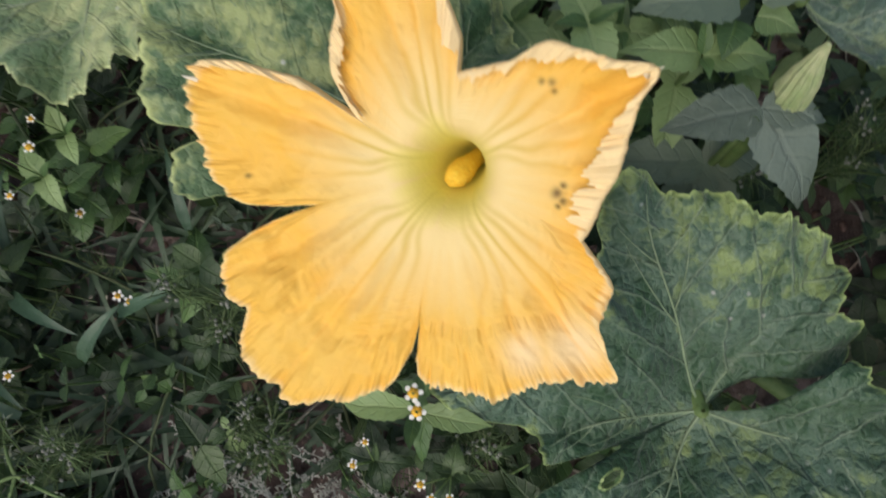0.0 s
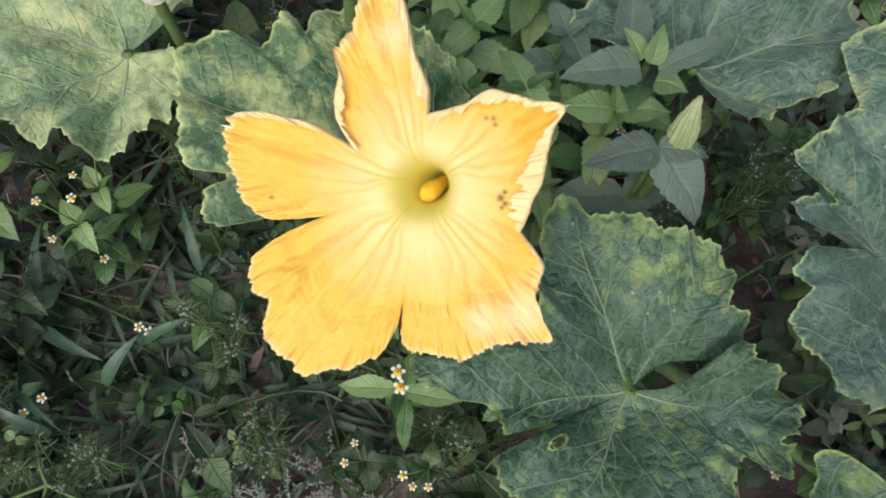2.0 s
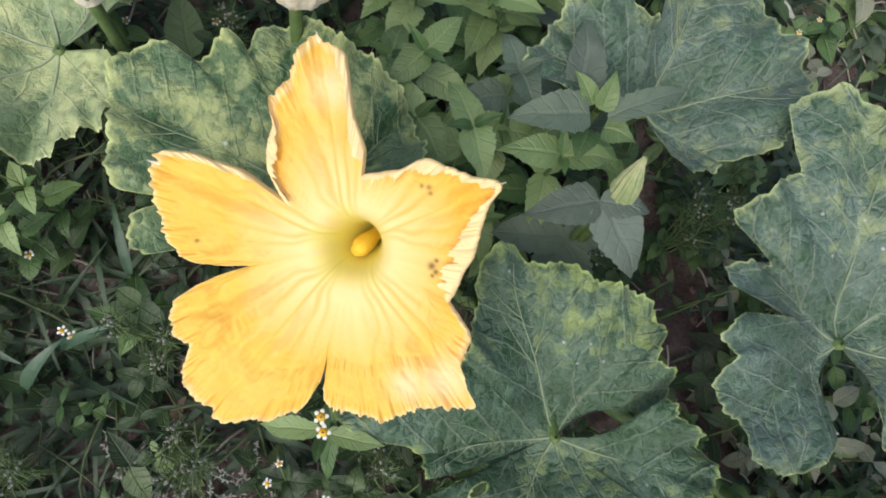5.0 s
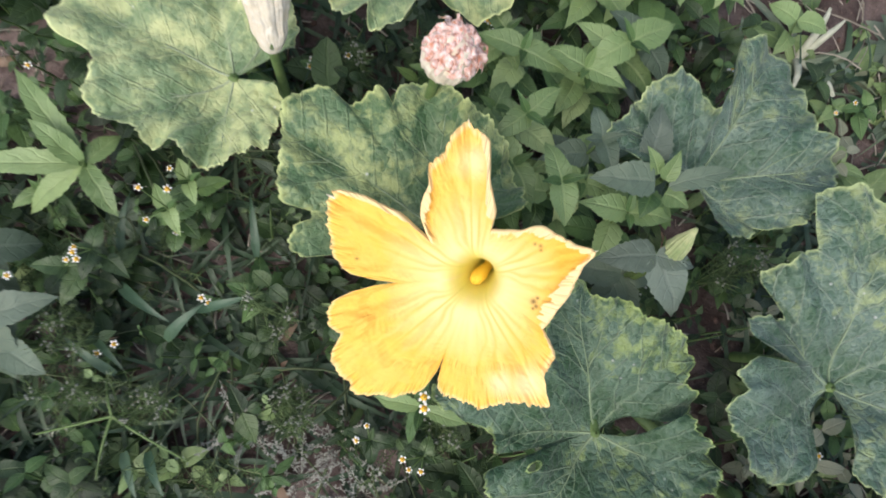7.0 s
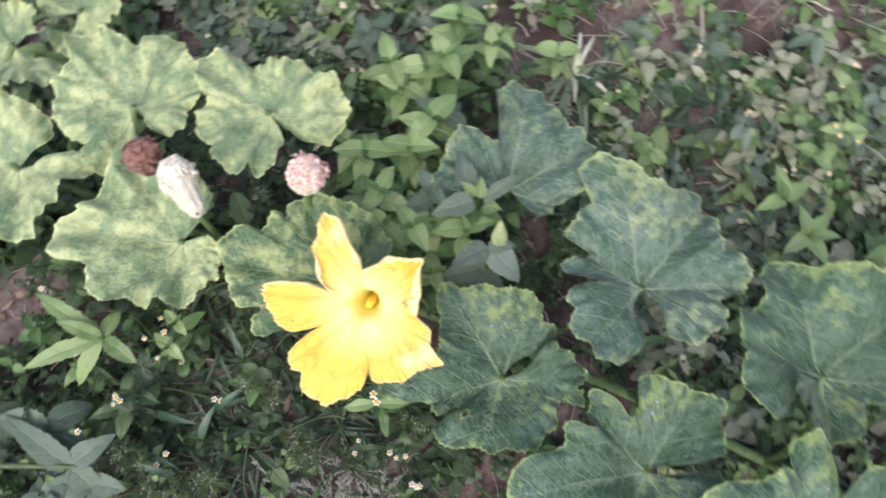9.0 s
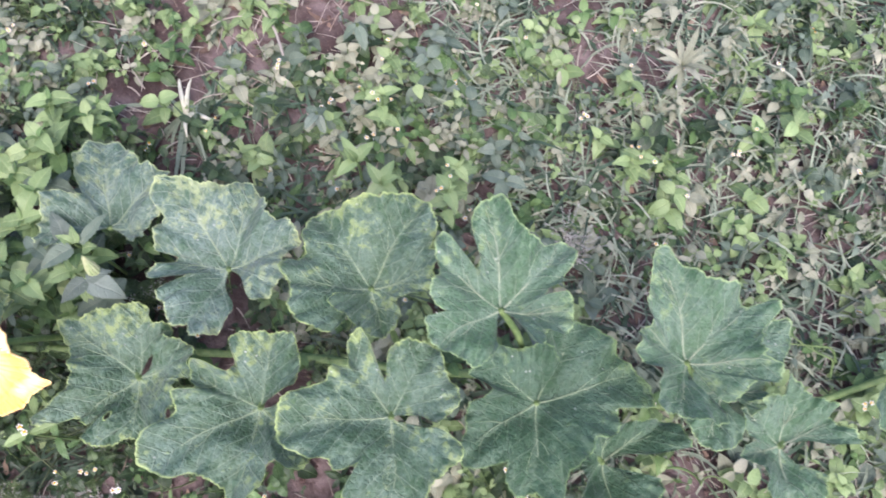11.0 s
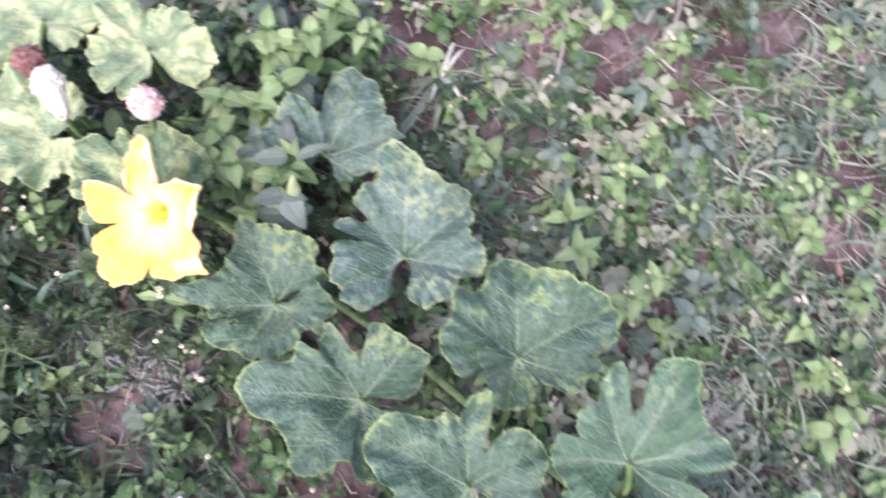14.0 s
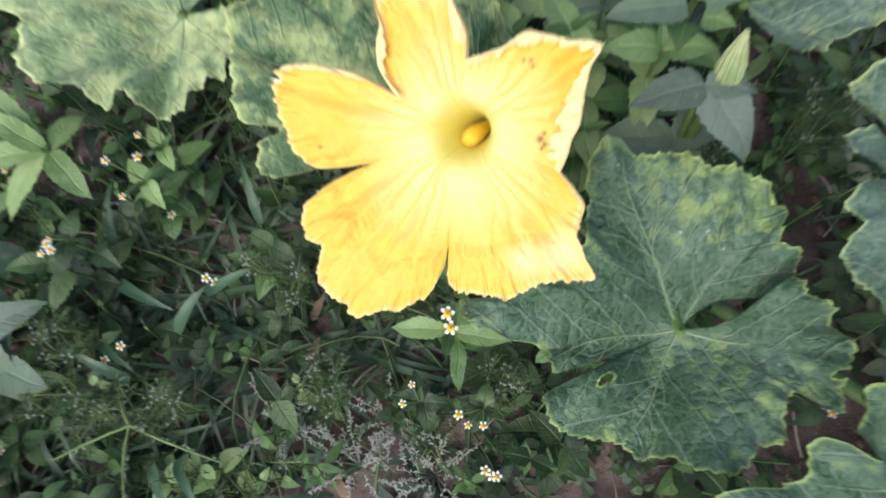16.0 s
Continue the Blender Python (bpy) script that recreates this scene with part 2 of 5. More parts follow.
GRASS = weed_material("grass_green", (0.026, 0.054, 0.026), (0.050, 0.088, 0.048), (0.09, 0.13, 0.07), 0.5)
GRASS_BROAD = weed_material("grass_broad", (0.036, 0.078, 0.042), (0.055, 0.104, 0.060), (0.09, 0.14, 0.09), 0.45)
GRASS_PALE = weed_material("grass_pale", (0.14, 0.185, 0.115), (0.23, 0.275, 0.185), (0.31, 0.33, 0.24), 0.6)
FEATHER = weed_material("feather_green", (0.055, 0.095, 0.035), (0.10, 0.155, 0.055), (0.18, 0.22, 0.10), 0.6)
SHEATH = plain_material("sheath", (0.40, 0.42, 0.30), (0.55, 0.55, 0.44), 0.7, 0.1)
SEED = plain_material("seed_white", (0.24, 0.25, 0.21), (0.37, 0.37, 0.33), 0.8, 0.15, 300)
STRAW = weed_material("straw", (0.26, 0.23, 0.18), (0.40, 0.37, 0.31), (0.20, 0.13, 0.09), 0.85, 0.1)
WHITE = plain_material("white_ray", (0.74, 0.74, 0.72), (0.82, 0.82, 0.80), 0.7, 0.2)
YELLOW = plain_material("yellow_disc", (0.70, 0.36, 0.02), (0.80, 0.50, 0.06), 0.8, 0.0, 1500)
CLOD = plain_material("clod", (0.07, 0.043, 0.036), (0.15, 0.095, 0.078), 0.95, 0.0, 90, 0.8)
LITTER = weed_material("leaf_litter", (0.10, 0.065, 0.045), (0.19, 0.135, 0.095), (0.28, 0.22, 0.16), 0.9, 0.1)

RNG = np.random.default_rng(11)


# ---- mesh helpers ----
GRADIENTS = np.random.default_rng(5).normal(size=(256, 3))
GRADIENTS /= np.linalg.norm(GRADIENTS, axis=1)[:, None]
SHUFFLE = np.tile(np.random.default_rng(6).permutation(256), 3)


def grain(x, y, z=0.0):
    """Smooth gradient noise of arrays, about -1 to 1."""
    x, y, z = np.broadcast_arrays(np.asarray(x, float), np.asarray(y, float), np.asarray(z, float))
    i, j, k = np.floor(x).astype(int), np.floor(y).astype(int), np.floor(z).astype(int)
    u, v, w = x - i, y - j, z - k
    ease = [q * q * q * (q * (6 * q - 15) + 10) for q in (u, v, w)]
    out = 0.0
    for a in (0, 1):
        for b in (0, 1):
            for c in (0, 1):
                g = GRADIENTS[SHUFFLE[SHUFFLE[SHUFFLE[(i + a) & 255] + ((j + b) & 255)] + ((k + c) & 255)]]
                dot = g[..., 0] * (u - a) + g[..., 1] * (v - b) + g[..., 2] * (w - c)
                out = out + dot * (ease[0] if a else 1 - ease[0]) * (ease[1] if b else 1 - ease[1]) * (ease[2] if c else 1 - ease[2])
    return 1.5 * out


def mesh(name, verts, faces, mat, smooth=True, **attrs):
    me = bpy.data.meshes.new(name)
    if isinstance(faces, list):
        me.from_pydata(np.asarray(verts).tolist(), [], faces)
    else:
        verts, faces = np.asarray(verts, dtype=np.float32), np.asarray(faces, dtype=np.int32)
        me.vertices.add(len(verts))
        me.vertices.foreach_set("co", verts.ravel())
        me.loops.add(faces.size)
        me.loops.foreach_set("vertex_index", faces.ravel())
        me.polygons.add(len(faces))
        me.polygons.foreach_set("loop_start", np.arange(0, faces.size, faces.shape[1], dtype=np.int32))
        me.update(calc_edges=True)
    me.materials.append(mat)
    me.polygons.foreach_set("use_smooth", np.full(len(me.polygons), smooth))
    for key, values in attrs.items():
        a = me.attributes.new(key, "FLOAT", "POINT")
        a.data.foreach_set("value", np.asarray(values, dtype=np.float32).ravel())
    me.update()
    return me


def part(name, me, parent, label=""):
    ob = new(name, me)
    ob.parent = parent
    return tagged(ob, label)


def thing(name, at, label, category, group=""):
    ob = new(name)
    ob.empty_display_size = 0.02
    ob.matrix_world = Matrix.Translation(at)
    return tagged(ob, label, category, group)


def grid_faces(rows, cols, wrap=False):
    i, j = np.meshgrid(np.arange(rows - 1), np.arange(cols if wrap else cols - 1), indexing="ij")
    k = (j + 1) % cols
    return np.stack([i * cols + j, i * cols + k, (i + 1) * cols + k, (i + 1) * cols + j], -1).reshape(-1, 4)


def tube(points, radii, sides=7):
    """Vertices and faces of a tapered tube along points."""
    p = np.asarray(points, float)
    r = np.broadcast_to(np.asarray(radii, float), (len(p),))
    d = np.gradient(p, axis=0)
    d /= np.linalg.norm(d, axis=1)[:, None] + 1e-12
    ref = np.where(np.abs(d[:, 2:3]) > 0.9, np.array([[1.0, 0, 0]]), np.array([[0, 0, 1.0]]))
    a = np.cross(d, ref)
    a /= np.linalg.norm(a, axis=1)[:, None] + 1e-12
    b = np.cross(d, a)
    th = np.linspace(0, 2 * np.pi, sides, endpoint=False)
    v = p[:, None] + r[:, None, None] * (np.cos(th)[None, :, None] * a[:, None] + np.sin(th)[None, :, None] * b[:, None])
    return v.reshape(-1, 3), grid_faces(len(p), sides, True)


def bend(a, b, lift, n=9):
    """A quadratic arc from a to b that bulges by the vector lift."""
    a, b, lift = (np.asarray(q, float) for q in (a, b, lift))
    t = np.linspace(0, 1, n)[:, None]
    return a * (1 - t) + b * t + 4 * t * (1 - t) * lift


def leaf_uv(count, cols):
    """Across, along and ribbed for the vertices of one leaf; nought for what is no leaf."""
    if not cols:
        return np.zeros((count, 3))
    rows = count // cols
    return np.stack([np.tile(np.linspace(-1, 1, cols), rows), np.repeat(np.linspace(0, 1, rows), cols), np.ones(count)], -1)


class Soup:
    """Collects many small pieces into one mesh."""

    def __init__(self):
        self.v, self.f, self.n, self.uv = [], [], 0, []

    def add(self, v, f, cols=0):
        self.uv.append(leaf_uv(len(v), cols))
        self.v.append(np.asarray(v, float))
        self.f.append(np.asarray(f) + self.n)
        self.n += len(v)

    def mesh(self, name, mat, smooth=True):
        faces = np.concatenate(self.f)
        uv = np.concatenate(self.uv)
        return mesh(name, np.concatenate(self.v), faces, mat, smooth, across=uv[:, 0], along=uv[:, 1], ribbed=uv[:, 2])


def blade(length, width, droop=0.2, fold=0.25, shape="ovate", cols=3, rows=7, teeth=0.0, twist=0.0, curl=0.0):
    """A small leaf from its base at the origin along +y, top side up."""
    t = np.linspace(0, 1, rows)
    if shape == "ovate":
        w = np.sin(np.pi * t ** 0.62) ** 0.85 * (1 - 0.25 * t)
    elif shape == "lance":
        w = np.sin(np.pi * t ** 0.8) ** 0.9
    elif shape == "oval":
        w = np.sin(np.pi * t ** 0.78) ** 0.70 * (1 - 0.12 * t)
    elif shape == "round":
        w = np.sin(np.pi * t ** 0.75) ** 0.55
    else:
        w = (1 - t ** 2.2) * (0.55 + 0.45 * np.minimum(1, t * 5))
    w = np.maximum(w, 0.02)
    if teeth:
        w = w * (1 + teeth * np.where(np.arange(rows) % 2, 1, -1) * (t > 0.12) * (t < 0.97))
    u = np.linspace(-1, 1, cols)
    x = 0.5 * width * w[:, None] * u[None]
    sweep = curl * length * (t ** 2)[:, None]
    y = np.repeat(length * t[:, None], cols, 1) - 0.0
    if teeth:
        y = y - np.abs(u)[None] * (np.arange(rows) % 2)[:, None] * length * 0.02
    ang = droop * t
    z = -length * (ang * t)[:, None] * 0.9 + fold * np.abs(x) + 0 * y
    y = y * (1 - 0.35 * (ang * t)[:, None])
    z = z + twist * x * t[:, None]
    return np.stack([x + sweep, y, z], -1).reshape(-1, 3), grid_faces(rows, cols)


def place(v, at, yaw, pitch=0.0, roll=0.0):
    """Turns leaf vertices: roll about their length, pitch up, then yaw (radians), and sets them at a place."""
    cr, sr, cp, sp, cy, sy = math.cos(roll), math.sin(roll), math.cos(pitch), math.sin(pitch), math.cos(yaw), math.sin(yaw)
    x, y, z = v[:, 0] * cr + v[:, 2] * sr, v[:, 1], -v[:, 0] * sr + v[:, 2] * cr
    y, z = y * cp - z * sp, y * sp + z * cp
    return np.stack([x * cy - y * sy, x * sy + y * cy, z], -1) + np.asarray(at, float)


def lump(v, amount, scale, seed=0.0):
    """Pushes vertices about by smooth noise."""
    return np.array([Vector(p) + amount * noise.noise_vector(Vector(p) * scale + Vector((seed, seed, seed))) for p in v])


# ---- ground ----
def hill(x, y):
    """Height of the soil: soft swells and clods."""
    p = Vector((x, y, 0))
    return 0.010 * noise.noise(p * 5) + 0.006 * noise.noise(p * 17) + 0.0035 * noise.noise(p * 55)


def make_ground():
    inner_x, inner_y = np.linspace(-0.75, 1.65, 221), np.linspace(-1.0, 1.05, 189)
    out = np.array([0.06, 0.16, 0.35, 0.8, 1.8, 4, 9, 20, 45, 110, 260, 600])
    xs = np.concatenate([-0.75 - out[::-1], inner_x, 1.65 + out])
    ys = np.concatenate([-1.0 - out[::-1], inner_y, 1.05 + out])
    v = [(x, y, hill(x, y)) for x in xs for y in ys]
    ob = new("ground", mesh("ground", v, grid_faces(len(xs), len(ys))[:, ::-1], SOIL))
    tagged(ob, "uneven reddish-brown garden soil with crumbs and clods", "ground", kind="structure")


make_ground()


# ---- pumpkin leaves ----
def outline(lobes):
    """A smooth curve of reach against direction through lobe tips and bays, from one side of the leaf's cleft round to the other."""
    a = np.radians([q[0] for q in lobes])
    r = np.array([q[1] for q in lobes]) / 1000
    h, d = np.diff(a), np.diff(r) / np.diff(a)
    m = np.zeros(len(a))
    for k in range(1, len(a) - 1):
        if d[k - 1] * d[k] > 0:
            m[k] = 2 * d[k - 1] * d[k] / (d[k - 1] + d[k])

    def reach(th):
        th = np.clip(th, a[0], a[-1])
        k = np.clip(np.searchsorted(a, th) - 1, 0, len(a) - 2)
        s = (th - a[k]) / h[k]
        return ((1 + 2 * s) * (1 - s) ** 2 * r[k] + s * (1 - s) ** 2 * h[k] * m[k] + s * s * (3 - 2 * s) * r[k + 1] + s * s * (s - 1) * h[k] * m[k + 1])
    return reach, a[0], a[-1]


def vein_lines(reach, a0, a1):
    """Directions of the main veins: one to each lobe."""
    th = np.arange(a0 + 0.5, a1 - 0.45, 0.07)
    soft = np.mean([reach(th + np.radians(d)) for d in (-16, -8, 0, 8, 16)], 0)
    picks = []
    for k in np.argsort(-soft):
        if soft[k] > 0.035 and all(abs(th[k] - p) > 0.85 for p in picks):
            picks.append(th[k])
        if len(picks) == 5:
            break
    return picks


def pumpkin_leaf(plant, at, lobes, mat, foot, label, cup=0.028, ruffle=0.0075, rings=34, spokes=320, sinus=26, holes=(), root=None):
    foot = root or foot
    seed = RNG.uniform(0, 50)
    reach, a0, a1 = outline(lobes)
    th = np.linspace(a0, a1, spokes)
    teeth = 0.0009 * np.abs(np.sin(th * (31 if spokes < 500 else 74) + 2 * np.sin(3 * th + seed))) + 0.0007 * np.sin(th * 83 + 3 * np.sin(5 * th)) + 0.0012 * np.sin(th * 17 + 2 * np.sin(4 * th + seed))
    edge = np.maximum(reach(th) + teeth, 0.003)
    mains = vein_lines(reach, a0, a1)
    step_up = RNG.choice((-1, 1)) * 0.012
    tilt = RNG.uniform(-0.014, 0.016, len(mains))
    if a1 - a0 < 4.5:
        sinus = 0

    def rise(t, r):
        """Height of the blade over its stalk: a shallow bowl, lobes bent up and down, margin ruffled, veins sunk."""
        q = np.clip(r / np.maximum(reach(t), 0.01), 0, 1.05)
        s = (t - a0) / (a1 - a0) * 2 - 1
        z = cup * (1 - np.exp(-(r / 0.036) ** 2)) + 0.22 * cup * q ** 2 + ruffle * q ** 4 * np.sin(8 * t + seed + 2 * np.sin(3 * t)) + 0.5 * ruffle * q ** 6 * np.sin(27 * t + 2 * seed)
        z = z + 0.017 * q ** 2 * np.sin(1.5 * np.cos(t) + 2.2 * np.sin(t) + seed) * np.cos(2.1 * np.cos(t) - 1.3 * np.sin(t) + 2 * seed) + step_up * np.minimum(1, r / 0.03) * s ** 5
        for a, h in zip(mains, tilt):
            d = np.clip(t - a, -1.5, 1.5)
            along, off = r * np.cos(d), r * np.sin(d)
            z = z - 0.0085 * np.exp(-(off / 0.0135) ** 2) * np.minimum(1, along / 0.025)
            z = z + h * np.exp(-((t - a) / 0.42) ** 2) * q ** 1.6
        return z

    q = np.linspace(0.0, 1, rings) ** 0.9
    q[0] = 0.02
    tt, rr = np.repeat(th[None], rings, 0), edge[None] * q[:, None]
    # the blade draws back round the stalk, which leaves a rounded gap where the two basal lobes meet
    sway = (tt - a0) / (a1 - a0) * 2 - 1
    tt = tt - np.radians(sinus) * np.sign(sway) * np.abs(sway) ** 7 * np.exp(-(rr / 0.034) ** 4)
    x, y, z = rr * np.cos(tt), rr * np.sin(tt), rise(tt, rr)
    pucker, dimple = grain(x * 110 + seed, y * 110, 0.3), grain(x * 240 + seed, y * 240, 4.3)
    curl = grain(x * 34 + seed, y * 34, 8.3)
    z = z + (0.0058 * curl + 0.0013 * pucker + 0.0005 * dimple) * np.minimum(1, 2 * q[:, None])
    v = np.stack([x, y, z], -1).reshape(-1, 3)
    vein, near = np.zeros(x.shape), np.full(x.shape, 9.0)
    along, off = np.zeros(x.shape), np.zeros(x.shape)
    for a in mains:
        d = np.clip(tt - a, -1.5, 1.5)
        vein = np.maximum(vein, 0.36 * np.exp(-(rr * np.sin(d) / 0.0014) ** 2) * np.cos(d) * np.clip(1.15 - rr / (0.9 * np.maximum(reach(np.array([a]))[0], 0.03)), 0, 1))
        nearer = np.abs(tt - a) < near
        near = np.where(nearer, np.abs(tt - a), near)
        along, off = np.where(nearer, rr * np.cos(d), along), np.where(nearer, rr * np.sin(d), off)
    rim = np.repeat(np.clip((q - 0.84) / 0.16, 0, 1)[:, None], spokes, 1)
    faces = grid_faces(rings, spokes)
    for hx, hy, long, wide, turn in holes:  # bites taken out of the blade, with a pale scar round them
        dx, dy = v[:, 0] - hx, v[:, 1] - hy
        far = np.hypot((dx * math.cos(turn) + dy * math.sin(turn)) / long, (dy * math.cos(turn) - dx * math.sin(turn)) / wide) + 0.2 * grain(v[:, 0] * 300, v[:, 1] * 300, 2)
        faces = faces[far[faces].mean(1) > 1]
        rim = np.maximum(rim, np.clip((1.7 - far) / 0.5, 0, 1).reshape(rim.shape))
    ob = part("leaf", mesh("leaf", v, faces, mat, vein=vein, rim=rim, along=along, off=off), plant, label)
    ob.location = Vector(at) - plant.location
    hub, hub_faces = tube([(0, 0, -0.004), (0, 0, 0.0), (0, 0, 0.0016)], [0.0032, 0.0034, 0.001], 9)
    part("leaf_base", mesh("leaf_base", hub, hub_faces, STALK), ob)
    # veins: a ridge to each lobe with side branches
    for a in mains:
        s = Soup()
        full = 0.93 * float(reach(np.array([a]))[0])
        n = 14
        t = np.linspace(0.03, 1, n)
        turn = 0.10 * np.sin(t * 3.5 + seed + 3 * a) * t
        pr, pt = full * t, a + turn - turn[0]
        s.add(*tube(np.stack([pr * np.cos(pt), pr * np.sin(pt), rise(pt, pr) + 0.0002], -1), (0.00085 if mat in (LEAF_FRESH, LEAF_SHADED) else 0.00074) * (1 - 0.86 * t) + 0.00010, 5))
        for k, side, far, swing in ((5, 1, 0.42, 0.60), (6, -1, 0.40, 0.58), (9, 1, 0.24, 0.7)):
            b = pt[k] + side * (swing + RNG.uniform(-0.08, 0.12))
            u = np.linspace(0, 1, 9)
            ln = full * far * RNG.uniform(0.85, 1.1)
            bx = pr[k] * np.cos(pt[k]) + ln * u * np.cos(b - side * 0.22 * u)
            by = pr[k] * np.sin(pt[k]) + ln * u * np.sin(b - side * 0.22 * u)
            br = np.hypot(bx, by)
            bt = pt[k] + (np.arctan2(by, bx) - pt[k] + np.pi) % (2 * np.pi) - np.pi
            inside = (br < 0.93 * reach(bt)) & (bt > a0) & (bt < a1)
            if inside[:4].all():
                stop = 9 if inside.all() else int(np.argmin(inside))
                s.add(*tube(np.stack([bx, by, rise(bt, br) + 0.0001], -1)[:stop], (0.00036 * (1 - 0.80 * u) + 0.00008)[:stop], 4))
        part("vein", s.mesh("vein", VEIN if mat in (LEAF_FRESH, LEAF_PALE) else VEIN_DARK), ob)
    top = np.array([0, 0, -0.002])
    low = np.array(foot, float) - np.array(at, float)
    if math.hypot(low[0], low[1]) > 0.17:
        low[:2] = (0.03, 0.05)
    line = bend(low, top, (0.15 * low[0], 0.15 * low[1], 0.12 * -low[2]), 12)
    part("petiole", mesh("petiole", *tube(line, np.linspace(0.0048, 0.0036, 12), 9), STALK), ob, "hairy pale green leaf stalk")
    return ob


VINE = [(-0.36, 0.42, 0.02), (-0.20, 0.30, 0.03), (-0.04, 0.20, 0.03), (0.12, 0.08, 0.03), (0.28, -0.04, 0.03), (0.40, -0.15, 0.035),
        (0.52, -0.25, 0.035), (0.66, -0.40, 0.03), (0.80, -0.50, 0.03), (0.95, -0.545, 0.06), (1.05, -0.57, 0.07)]


def vine_foot(at):
    """The place on the vine from which a leaf's stalk rises."""
    return min(VINE, key=lambda p: (p[0] - at[0]) ** 2 + (p[1] - at[1]) ** 2)


def make_plant(name, label, foot, leaves):
    plant = thing(name, foot, label, "plant")
    for at, lobes, mat, text, extra in leaves:
        pumpkin_leaf(plant, at, lobes, mat, vine_foot(at), text, **extra)
    return plant


DARK_TEXT = "dark green lobed pumpkin leaf with yellowish mottling"
FRESH_TEXT = "fresh mid-green lobed pumpkin leaf with pale veins"
MOSAIC_TEXT = "green pumpkin leaf with dark and yellow-green mosaic blotches"
PALE_TEXT = "yellow-green blotched pumpkin leaf with rounded lobes"

